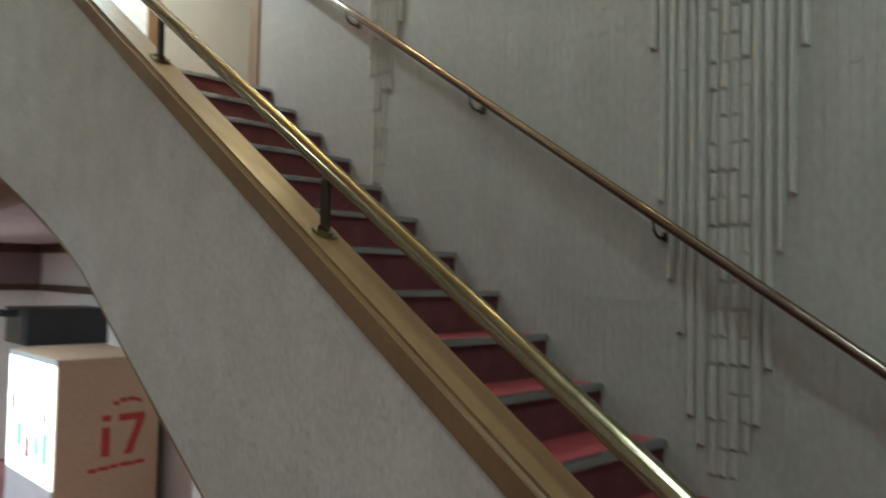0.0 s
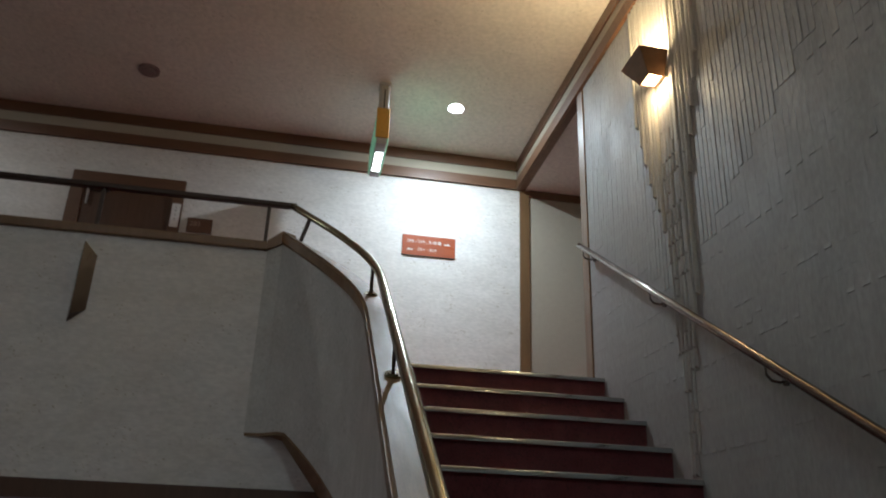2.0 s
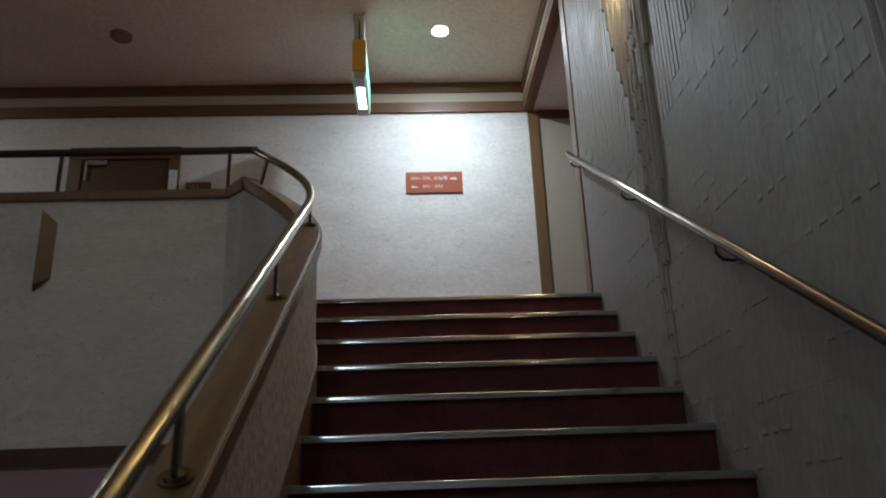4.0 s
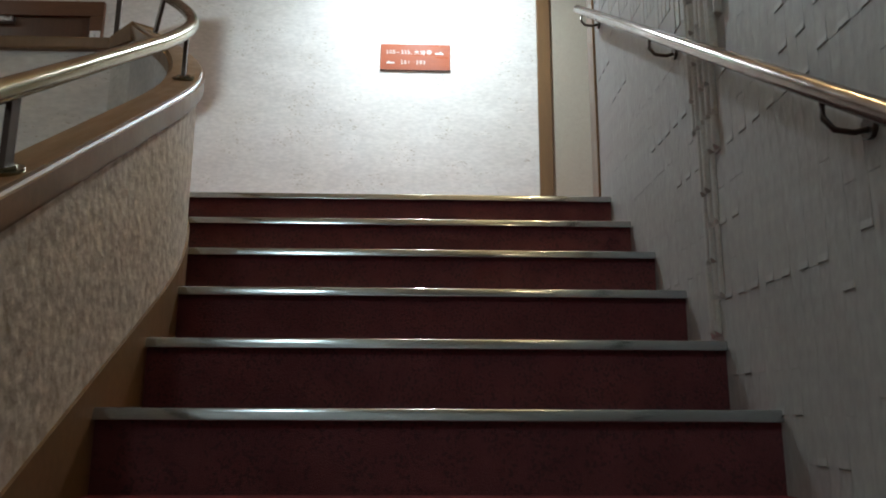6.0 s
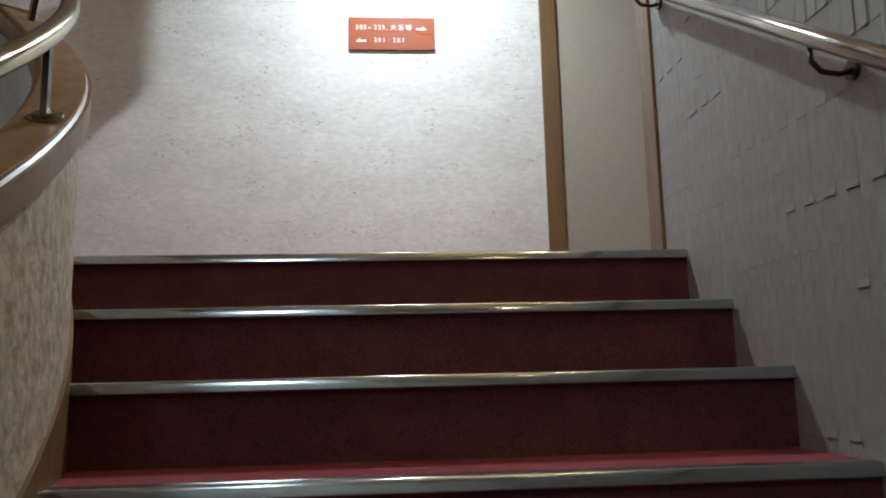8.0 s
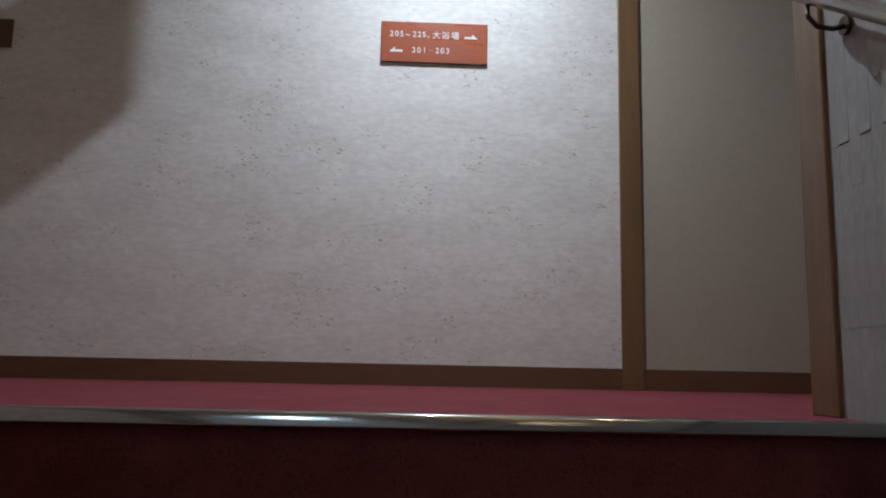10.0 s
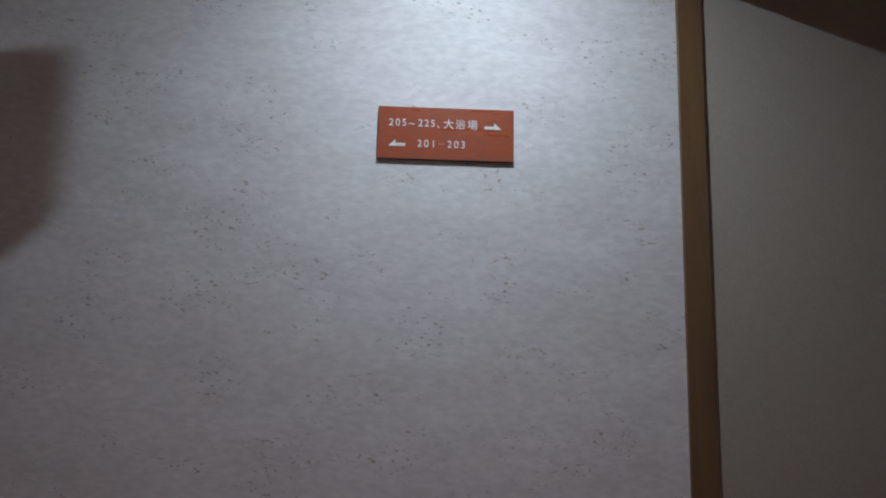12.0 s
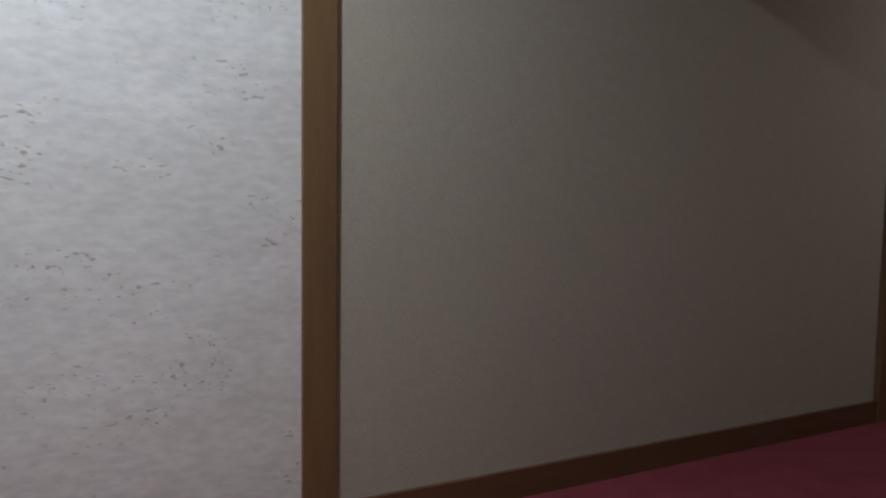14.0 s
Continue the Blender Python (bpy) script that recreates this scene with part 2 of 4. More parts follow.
def tube(points, radius, sides=14, bm=None, caps=True):
    bm = bm or bmesh.new()
    pts = [Vector(p) for p in points]
    rings = []
    for i, p in enumerate(pts):
        d = (pts[min(i + 1, len(pts) - 1)] - pts[max(i - 1, 0)]).normalized()
        side = d.cross(Vector((0, 0, 1)))
        side = side.normalized() if side.length > 1e-4 else Vector((1, 0, 0))
        up = side.cross(d)
        rings.append([bm.verts.new(p + radius * (math.cos(a) * side + math.sin(a) * up)) for a in (2 * math.pi * k / sides for k in range(sides))])
    for a, b in zip(rings, rings[1:]):
        for k in range(sides):
            bm.faces.new((a[k], a[(k + 1) % sides], b[(k + 1) % sides], b[k]))
    if caps:
        bm.faces.new(rings[0][::-1])
        bm.faces.new(rings[-1])
    return bm


def disc(bm, place, radius, height, sides=24, axis="z"):
    r = bmesh.ops.create_cone(bm, cap_ends=True, segments=sides, radius1=radius, radius2=radius, depth=height)
    for v in r["verts"]:
        c = v.co.copy()
        if axis == "y":
            c = Vector((c.x, c.z, c.y))
        if axis == "x":
            c = Vector((c.z, c.y, c.x))
        v.co = c + Vector(place)
    return bm


# ---- plan ----
RISE, GOING, STEPS = 0.18, 0.2823, 15
TOP = RISE * STEPS
WALL_Y = 1.972
CEIL_Z, LOBBY_Z, LOBBY_C = 5.29, -1.13, 1.87
SLOPE = RISE / GOING
BEND_Y, BEND_R, BEND_A, MID_X = -1.09, 1.577, radians(47.2), -1.555
LOW_Y = -4.0


def run_plan(step=0.12):
    """The middle line of the stair's parapet: place, way to the stair side and length from the bend."""
    rows = []
    n = 14
    for i in range(n + 1):
        y = LOW_Y + (BEND_Y - LOW_Y) * i / n
        rows.append((Vector((MID_X, y)), Vector((1, 0)), y - BEND_Y))
    for i in range(1, 19):
        a = BEND_A * i / 18
        rows.append((Vector((MID_X - BEND_R * (1 - math.cos(a)), BEND_Y + BEND_R * math.sin(a))), Vector((math.cos(a), math.sin(a))), BEND_R * a))
    return rows


RUN = run_plan()


def cap_z(s):
    return 1.598 + SLOPE * (2.756 + BEND_Y + s)


def foot_z(s):
    return min(cap_z(s) - 1.03 - 0.1 * (1 - math.exp(-max(s + 0.1, 0) / 0.3)), 2.235)


def inner_x(y, off):
    """The stair side of the parapet at y."""
    if y <= BEND_Y:
        return MID_X + off
    r = BEND_R + off
    return MID_X - BEND_R + math.sqrt(max(r * r - (y - BEND_Y) ** 2, 0.01))


def swept(low, high, near, far, bm=None, rows=None):
    """A ribbon of oblong section along the stair's parapet. near and far: offsets to the stair side."""
    bm = bm or bmesh.new()
    rings = []
    for p, w, s in rows or RUN:
        a, b = p + w * near, p + w * far
        zl, zh = low(s), high(s)
        rings.append([bm.verts.new((a.x, a.y, zl)), bm.verts.new((b.x, b.y, zl)), bm.verts.new((b.x, b.y, zh)), bm.verts.new((a.x, a.y, zh))])
    for q, r in zip(rings, rings[1:]):
        for k in range(4):
            bm.faces.new((q[k], q[(k + 1) % 4], r[(k + 1) % 4], r[k]))
    bm.faces.new(rings[0][::-1])
    bm.faces.new(rings[-1])
    return bm


# ---- large structure ----
XL, YB = -7.0, -6.3
wall_north = slab("wall_north", (XL, WALL_Y, TOP), (0.01, WALL_Y + 0.15, CEIL_Z), M_PAPER, "off-white marbled wallpaper wall facing the stair top", "wall")
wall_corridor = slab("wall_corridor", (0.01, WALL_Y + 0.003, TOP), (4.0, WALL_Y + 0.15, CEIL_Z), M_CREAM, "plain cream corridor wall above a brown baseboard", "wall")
wall_east = slab("wall_east", (0.0, YB, LOBBY_Z), (0.19, 0.172, CEIL_Z), M_TILEBACK, "grey-beige stair wall clad in narrow clay strips", "wall")
wall_west = slab("wall_west", (XL - 0.15, YB, LOBBY_Z), (XL, 10.2, CEIL_Z), M_PAPER, "off-white papered wall at the far end", "wall")
wall_south = slab("wall_south", (XL, YB - 0.15, LOBBY_Z), (0.19, YB, CEIL_Z), M_PAPER, "off-white papered wall behind the half landing", "wall")
ceiling = slab("ceiling", (XL, YB, CEIL_Z), (4.0, WALL_Y + 0.15, CEIL_Z + 0.15), M_CEIL, "beige textured paper ceiling over the stair", "ceiling")
floor_landing = slab("floor_landing", (XL, 0.06, TOP - 0.2), (4.0, WALL_Y, TOP), M_CARPET, "red carpeted upper landing floor", "floor")
floor_half = slab("floor_half_landing", (XL, YB, -0.2), (0.0, -GOING * 14 + 0.02, 0.0), M_CARPET, "red carpeted half landing floor", "floor")
floor_lobby = slab("floor_lobby", (XL, YB, LOBBY_Z - 0.15), (4.0, 10.4, LOBBY_Z), M_PINK, "rose red carpeted lobby floor", "floor")
ceiling_lobby = slab("ceiling_lobby", (XL, 0.2, LOBBY_C), (1.6, 10.4, LOBBY_C + 0.12), M_LOBBYCEIL, "pale painted lobby ceiling", "ceiling")
corridor_ceiling = slab("ceiling_corridor", (0.065, 0.16, 5.0), (4.0, WALL_Y, 5.07), M_CEIL, "low beige ceiling of the side corridor", "ceiling")
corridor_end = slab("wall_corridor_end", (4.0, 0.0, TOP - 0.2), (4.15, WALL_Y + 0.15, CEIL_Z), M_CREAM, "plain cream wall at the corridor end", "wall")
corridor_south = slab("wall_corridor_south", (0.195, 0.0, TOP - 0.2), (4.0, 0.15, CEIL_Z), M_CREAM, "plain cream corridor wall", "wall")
wall_parapet = slab("wall_parapet", (XL, 0.05, 1.93), (-2.03, 0.20, 3.357), M_PAPER, "off-white papered landing parapet over the lobby", "wall")
beam = slab("trim_parapet_beam", (XL, 0.035, 1.83), (-1.45, 0.215, 1.93), M_DARKWOOD, "dark brown wooden beam under the landing parapet", "beam")
cap_landing = slab("trim_parapet_cap", (XL, 0.02, 3.357), (-2.19, 0.23, 3.415), M_WOOD, "brown varnished wooden cap of the landing parapet", "trim", 0.008)

bm = prism([(-2.19, 0.019), (-2.10, 0.016), (-2.02, 0.09), (-2.04, 0.215), (-2.19, 0.229)], [3.358, 3.400, 3.408, 3.400, 3.358], [3.416, 3.490, 3.496, 3.490, 3.416])
tagged(part("trim_cap_link", bm, M_WOOD), "short rising brown cap piece between the two parapets", "trim", kind="structure")
bm = prism([(-2.185, 0.047), (-2.088, 0.026), (-2.035, 0.10), (-2.035, 0.17), (-2.185, 0.17)], 2.235, [3.359, 3.402, 3.410, 3.402, 3.359])
tagged(part("wall_parapet_corner", bm, M_STUCCO), "off-white papered corner between the two parapets", "wall", kind="structure")
bm = prism([(-2.183, 0.046), (-2.09, 0.028), (-2.04, 0.049)], 2.217, 2.235)
tagged(part("trim_corner_foot", bm, M_SOFFIT), "brown wooden strip under the parapet corner", "trim", kind="structure")

# crown of two brown strips with a cream band
for nm, z0, z1, out, mt in (("trim_crown_top", 5.187, CEIL_Z, 0.03, M_TRIM), ("trim_crown_band", 5.087, 5.187, 0.015, M_CREAM), ("trim_crown_low", 4.987, 5.087, 0.03, M_TRIM)):
    slab(nm, (XL, WALL_Y - out, z0), (-0.03, WALL_Y, z1), mt, "brown and cream crown moulding strip under the ceiling", "trim")
    slab(nm, (-out, YB, z0), (0.0 if nm != "trim_crown_low" else -0.0005, WALL_Y, z1), mt, "brown and cream crown moulding strip over the stair wall", "trim")
slab("trim_corridor_header", (0.0, 0.29, 4.982), (0.06, WALL_Y - 0.002, 5.285), M_TRIM, "red-brown header beam over the corridor opening", "beam")
slab("trim_corridor_strip", (0.106, WALL_Y - 0.012, 4.92), (4.0, WALL_Y + 0.002, 5.0), M_TRIM, "dark brown strip at the top of the corridor wall", "trim")
slab("trim_corner_post", (0.008, WALL_Y - 0.015, TOP), (0.105, WALL_Y + 0.002, 4.987), M_POST, "brown varnished wooden corner post on the landing wall", "post", 0.003)
slab("trim_wall_end", (-0.012, 0.172, TOP), (0.20, 0.285, 4.982), M_POST, "brown wooden trim at the end of the stair wall", "trim", 0.003)
slab("baseboard", (XL, WALL_Y - 0.012, TOP), (0.008, WALL_Y, TOP + 0.094), M_TRIM, "dark brown wooden baseboard on the red carpet", "baseboard")
slab("trim_corridor_post", (2.575, WALL_Y - 0.02, TOP), (2.675, WALL_Y + 0.002, 4.92), M_POST, "brown varnished wooden post on the corridor wall", "post", 0.003)
slab("baseboard", (0.1055, WALL_Y - 0.012, TOP), (4.0, WALL_Y + 0.003, TOP + 0.094), M_TRIM, "dark brown wooden baseboard on the red carpet", "baseboard")

# ---- stair ----
stair = thing("staircase", (0, 0, 0), "straight red carpeted stair with ribbed grey metal nosings", "stairs", kind="structure")
for i in range(STEPS):
    y0, y1 = -i * GOING, -(i - 1) * GOING
    if i == 0:
        y1 = 0.075
    z1 = TOP - i * RISE
    left0, left1 = inner_x(y0 + 0.008, -0.03), inner_x(y1 + 0.02, -0.03)
    plan = [(0.0, y0 + 0.008), (0.0, y1 + 0.02), (left1, y1 + 0.02), (left0, y0 + 0.008)]
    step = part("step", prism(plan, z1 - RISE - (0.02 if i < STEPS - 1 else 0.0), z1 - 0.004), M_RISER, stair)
    part("tread", prism([(-0.001, y0 + 0.03), (-0.001, y1 + 0.006), (inner_x(y1 + 0.006, -0.02), y1 + 0.006), (inner_x(y0 + 0.03, -0.02), y0 + 0.03)], z1 - 0.004, z1), M_CARPET, step, "brighter red carpet tread")
    front, a, b = [(-0.009, -0.024)], -0.009, -0.024
    for tilt, run in ((7, 0.003), (9, 0.0034), (11, 0.0034), (13, 0.0034), (15, 0.0034), (17, 0.0034), (19, 0.0034), (32, 0.002), (50, 0.002), (72, 0.002)):
        a, b = a + run * math.sin(radians(tilt)), b + run * math.cos(radians(tilt))
        front.append((a, b))
    outline = front + [(0.007, 0.0035), (0.008, 0.001), (0.012, 0.001), (0.013, 0.0035), (0.017, 0.0035),
               (0.018, 0.001), (0.022, 0.001), (0.023, 0.0035), (0.034, 0.003), (0.034, -0.004), (0.009, -0.004), (0.007, -0.024)]
    bm = bmesh.new()
    ends = [[bm.verts.new((x, y0 + a, z1 + b)) for a, b in outline] for x in (inner_x(y0, -0.012), -0.0015)]
    # end caps on vertices of their own, so that the front keeps its level shading
    bm.faces.new([bm.verts.new(v.co) for v in ends[0]])
    bm.faces.new([bm.verts.new(v.co) for v in ends[1]][::-1])
    for k in range(len(outline)):
        j = (k + 1) % len(outline)
        bm.faces.new((ends[0][k], ends[0][j], ends[1][j], ends[1][k]))
    nose = part("nosing", bm, M_NOSING, step, "ribbed grey metal nosing")
    for p in nose.data.polygons:
        p.use_smooth = len(p.vertices) == 4 and p.center.y < y0 + 0.007 and abs(p.normal.x) < 0.5 and p.normal.z > -0.5
# soffit under the flight
bm = bmesh.new()
pts = [(-GOING * 14 + 0.03, -0.19), (0.07, TOP - 0.20), (0.07, 2.34), (-0.6, 1.96), (-GOING * 14 + 0.03, -0.28)]
va = [bm.verts.new((0.0, y, z)) for y, z in pts]
vb = [bm.verts.new((MID_X - 0.03, y, z)) for y, z in pts]
bm.faces.new(va)
bm.faces.new(vb[::-1])
for k in range(5):
    bm.faces.new((va[k], vb[k], vb[(k + 1) % 5], va[(k + 1) % 5]))
part("soffit", bm, M_SOFFIT, stair, "brown wooden soffit under the flight")

# twisted infill between the parapet's foot and the wall under the landing
bm = bmesh.new()
rings = []
for p, w, q in [r for r in RUN if r[2] > 0.3]:
    u = min(max((1.10 - q) / 0.80, 0), 1)
    f, g = p + w * -0.047, Vector((-1.965 + 0.37 * u, 0.046))
    zf, zg = foot_z(q), 2.20 - 0.47 * u
    rings.append([bm.verts.new(c) for c in ((f.x, f.y, zf), (g.x, g.y, zg), (g.x, g.y, zg + 0.03), (f.x, f.y, zf + 0.03))])
for a, b in zip(rings, rings[1:]):
    for k in range(4):
        bm.faces.new((a[k], a[(k + 1) % 4], b[(k + 1) % 4], b[k]))
bm.faces.new(rings[0][::-1])
bm.faces.new(rings[-1])
part("soffit_infill", bm, M_SOFFIT, stair, "twisted brown board under the bend")

# parapet of the stair
stair_parapet = thing("wall_stair_parapet", (MID_X, -2, 0), "curving off-white papered stair parapet with a brown wooden cap", "wall", kind="structure")
part("outer_face", swept(foot_z, lambda s: cap_z(s) - 0.075, -0.052, 0.0), M_STUCCO, stair_parapet, "rough off-white papered outer face")
part("inner_face", swept(foot_z, lambda s: cap_z(s) - 0.075, 0.0, 0.035), M_EMBOSS, stair_parapet, "tan embossed wallpaper inner face")
part("skirting", swept(lambda s: cap_z(s) - 0.95, lambda s: cap_z(s) - 0.585, 0.03, 0.043), M_WOOD, stair_parapet, "brown wooden skirting along the steps")
part("bottom_trim", swept(lambda s: foot_z(s) - 0.018, foot_z, -0.049, 0.034), M_SOFFIT, stair_parapet, "brown wooden strip under the parapet")
cap_bm = swept(lambda s: cap_z(s) - 0.085, cap_z, -0.067, 0.055)
bmesh.ops.recalc_face_normals(cap_bm, faces=cap_bm.faces)
long_edges = [e for e in cap_bm.edges if abs((e.verts[0].co - e.verts[1].co).normalized().z) < 0.75 and (e.verts[0].co - e.verts[1].co).length > 0.0 and abs(e.calc_face_angle(0)) > 1.2 and len(e.link_faces) == 2 and min(len(f.verts) for f in e.link_faces) == 4]
bmesh.ops.bevel(cap_bm, geom=long_edges, offset=0.013, segments=3, affect="EDGES")
part("cap", cap_bm, M_WOOD, stair_parapet, "brown varnished wooden cap with rounded edges")
# ---- hand rails ----


def flat_post(bm, foot, head, wide=0.012, deep=0.006, way=Vector((0, 1, 0))):
    foot, head = Vector(foot), Vector(head)
    side = Vector((way.y, -way.x, 0))
    ring = [(1, 1), (-1, 1), (-1, -1), (1, -1)]
    lo = [bm.verts.new(foot + way * wide * a + side * deep * b) for a, b in ring]
    hi = [bm.verts.new(head + way * wide * a + side * deep * b) for a, b in ring]
    for k in range(4):
        bm.faces.new((lo[k], lo[(k + 1) % 4], hi[(k + 1) % 4], hi[k]))
    bm.faces.new(lo[::-1])
    bm.faces.new(hi)
    return bm


def rail_z(s):
    t = min(max(s / (BEND_R * BEND_A), 0), 1)
    return cap_z(s) + 0.165 + 0.035 * t


stair_rail = thing("stair_handrail", (MID_X, -2.0, 0.9), "worn brass tube handrail on flat posts along the stair parapet", "handrail")
fine = []
for i in range(60):
    s = (LOW_Y - BEND_Y) + (BEND_R * BEND_A - (LOW_Y - BEND_Y)) * i / 59
    if s <= 0:
        fine.append((MID_X, BEND_Y + s, rail_z(s)))
    else:
        a = s / BEND_R
        fine.append((MID_X - BEND_R * (1 - math.cos(a)), BEND_Y + BEND_R * math.sin(a), rail_z(s)))
part("tube", tube(fine, 0.022, 18), M_BRASS, stair_rail, "worn brass tube", smooth=True)
for ya in (-3.72, -2.756, -1.794, -0.801):
    s = ya - BEND_Y
    if s > 0:
        a = math.asin(s / BEND_R)
        s = a * BEND_R
        x = MID_X - BEND_R * (1 - math.cos(a))
        way = Vector((-math.sin(a), math.cos(a), 0))
    else:
        x, way = MID_X, Vector((0, 1, 0))
    post = part("post", flat_post(bmesh.new(), (x, ya, cap_z(s) - 0.01), (x, ya, rail_z(s) - 0.012), 0.014, 0.006, way), M_IRON, stair_rail, "flat dark bronze post")
    bm = bmesh.new()
    disc(bm, (0, 0, 0), 0.034, 0.008, 20)
    disc(bm, (0, 0, 0.006), 0.022, 0.008, 16)
    bmesh.ops.rotate(bm, verts=bm.verts, cent=(0, 0, 0), matrix=Matrix.Rotation(math.atan(SLOPE), 3, "X"))
    bmesh.ops.translate(bm, verts=bm.verts, vec=(x, ya, cap_z(s) + 0.004))
    part("base_flange", bm, M_BRASS, post, "round brass flange")
a = radians(43.5)
x, y = MID_X - BEND_R * (1 - math.cos(a)), BEND_Y + BEND_R * math.sin(a)
top = BEND_R * (a - radians(2.5))
part("post", flat_post(bmesh.new(), (x, y, cap_z(BEND_R * a) - 0.01), (MID_X - BEND_R * (1 - math.cos(a - radians(2.5))), BEND_Y + BEND_R * math.sin(a - radians(2.5)), rail_z(top) - 0.012), 0.013, 0.007, Vector((-math.sin(a), math.cos(a), 0))), M_IRON, stair_rail, "flat dark bronze post")

landing_rail = thing("landing_handrail", (-4.5, 0.13, 3.4), "dark bronze flat handrail on the landing parapet", "handrail")
part("bar", boxed((XL, 0.105, 3.70), (-2.035, 0.155, 3.735), 0.008), M_IRON, landing_rail)
for x in (-2.212, -3.238, -4.3, -5.4, -6.5):
    part("post", boxed((x - 0.011, 0.124, 3.41), (x + 0.011, 0.136, 3.705)), M_IRON, landing_rail)

wall_rail = thing("wall_handrail", (-0.08, -1.9, 2.4), "brown bronze tube handrail on hooked wall brackets", "handrail")
RAIL_X = -0.079
part("tube", tube([(RAIL_X, y, 3.565 + 0.648 * y) for y in (0.168, -1, -2, -3, -4.1)] + [(RAIL_X, -4.3, 3.565 - 0.648 * 4.18), (RAIL_X, -4.7, 3.565 - 0.648 * 4.2)], 0.0205, 18), M_BRONZE, wall_rail, "brown bronze tube", smooth=True)
for yb in (0.08, -0.885, -1.85, -2.815, -3.78):
    z = 3.565 + 0.648 * yb
    bm = tube([(RAIL_X, yb + 0.01, z - 0.018), (RAIL_X - 0.004, yb + 0.004, z - 0.05), (RAIL_X + 0.012, yb - 0.002, z - 0.074), (RAIL_X + 0.045, yb - 0.006, z - 0.08), (-0.004, yb - 0.008, z - 0.072)], 0.006, 8)
    br = part("bracket", bm, M_IRON, wall_rail, "hooked dark iron bracket", smooth=True)
    part("rosette", disc(bmesh.new(), (-0.006, yb - 0.008, z - 0.072), 0.021, 0.012, 16, "x"), M_IRON, br)

# ---- signs and fittings of the landing ----


def letters(body, size, place, mat, parent, name="lettering", depth=0.0008, spacing=1.0):
    cu = bpy.data.curves.new(name, "FONT")
    cu.body, cu.size, cu.extrude, cu.space_character = body, size, depth, spacing
    ob = bpy.data.objects.new(name, cu)
    scene.collection.objects.link(ob)
    dg = bpy.context.evaluated_depsgraph_get()
    me = bpy.data.meshes.new_from_object(ob.evaluated_get(dg))
    bpy.data.objects.remove(ob)
    me.transform(pose(*place, 90, 0, 0))
    me.materials.clear()
    me.materials.append(mat)
    o = new(name, me)
    o.parent = parent
    o.matrix_parent_inverse = Matrix.Translation(parent.location).inverted()
    return o


SX0, SX1, SZ0, SZ1 = -1.117, -0.618, 4.196, 4.394
sign = thing("direction_sign", (SX0, WALL_Y, SZ0), "terracotta red direction sign with white room numbers", "sign")
part("board", boxed((SX0, WALL_Y - 0.0145, SZ0), (SX1, WALL_Y - 0.001, SZ1), 0.0015), M_SIGN, sign)
M_SIGNDASH = material("faded_lettering", (0.58, 0.34, 0.27), 0.5, scale=9)
part("lower_edge", boxed((SX0 + 0.001, WALL_Y - 0.0150, SZ0 - 0.001), (SX1 - 0.001, WALL_Y - 0.002, SZ0 + 0.002)), M_SIGNEDGE, sign, "dark lower edge")
FY = WALL_Y - 0.0152
for text, at, size, up in (("2", 58, 0.038, 0.124), ("0", 95, 0.038, 0.124), ("5", 132, 0.038, 0.124), ("~", 170, 0.040, 0.122), ("2", 222, 0.038, 0.124), ("2", 257, 0.038, 0.124),
                           ("5", 292, 0.038, 0.124), ("、", 326, 0.034, 0.122), ("大", 364, 0.040, 0.121), ("浴", 431, 0.040, 0.121), ("場", 499, 0.040, 0.121),
                           ("2", 220, 0.038, 0.046), ("0", 257, 0.038, 0.046), ("1", 297, 0.038, 0.046), ("2", 388, 0.038, 0.046), ("0", 425, 0.038, 0.046), ("3", 463, 0.038, 0.046)):
    letters(text, size, (SX0 + at * 0.000655, FY, SZ0 + up), M_WHITE, sign, "digit" if text.isdigit() else "character")
for at, up in ((341, 0.058),):
    part("dash", boxed((SX0 + at * 0.000655, FY - 0.0008, SZ0 + up), (SX0 + (at + 32) * 0.000655, FY + 0.001, SZ0 + up + 0.002)), M_SIGNDASH, sign, "faint dash")


def half_arrow(x, z, flip, long=0.062, thick=0.011, barb=0.024):
    bm = bmesh.new()
    pts = [(0, 0), (long, 0), (long - 0.026, barb), (long - 0.026, thick), (0, thick)]
    pts = [(x + (long - a if flip else a), z + b) for a, b in pts]
    f = [bm.verts.new((a, FY - 0.0012, b)) for a, b in pts]
    g = [bm.verts.new((a, FY + 0.001, b)) for a, b in pts]
    bm.faces.new(f)
    bm.faces.new(g[::-1])
    for k in range(5):
        bm.faces.new((f[k], g[k], g[(k + 1) % 5], f[(k + 1) % 5]))
    return bm


part("arrow", half_arrow(SX0 + 0.391, SZ0 + 0.121, False), M_WHITE, sign, "white half arrow")
part("arrow", half_arrow(SX0 + 0.039, SZ0 + 0.047, True), M_WHITE, sign, "white half arrow")

# ceiling downlight
dl = thing("ceiling_downlight", (-0.81, 1.13, CEIL_Z), "round recessed ceiling downlight, lit cool white", "ceiling light")
bm = bmesh.new()
bmesh.ops.create_cone(bm, cap_ends=False, segments=32, radius1=0.075, radius2=0.062, depth=0.014)
bmesh.ops.solidify(bm, geom=bm.faces[:], thickness=0.004)
bmesh.ops.translate(bm, verts=bm.verts, vec=(-0.81, 1.13, CEIL_Z - 0.007))
part("trim_ring", bm, M_MACHINE, dl, "white trim ring")
part("lens", disc(bmesh.new(), (-0.81, 1.13, CEIL_Z - 0.004), 0.064, 0.006, 28), M_DISC, dl, "glowing lens")
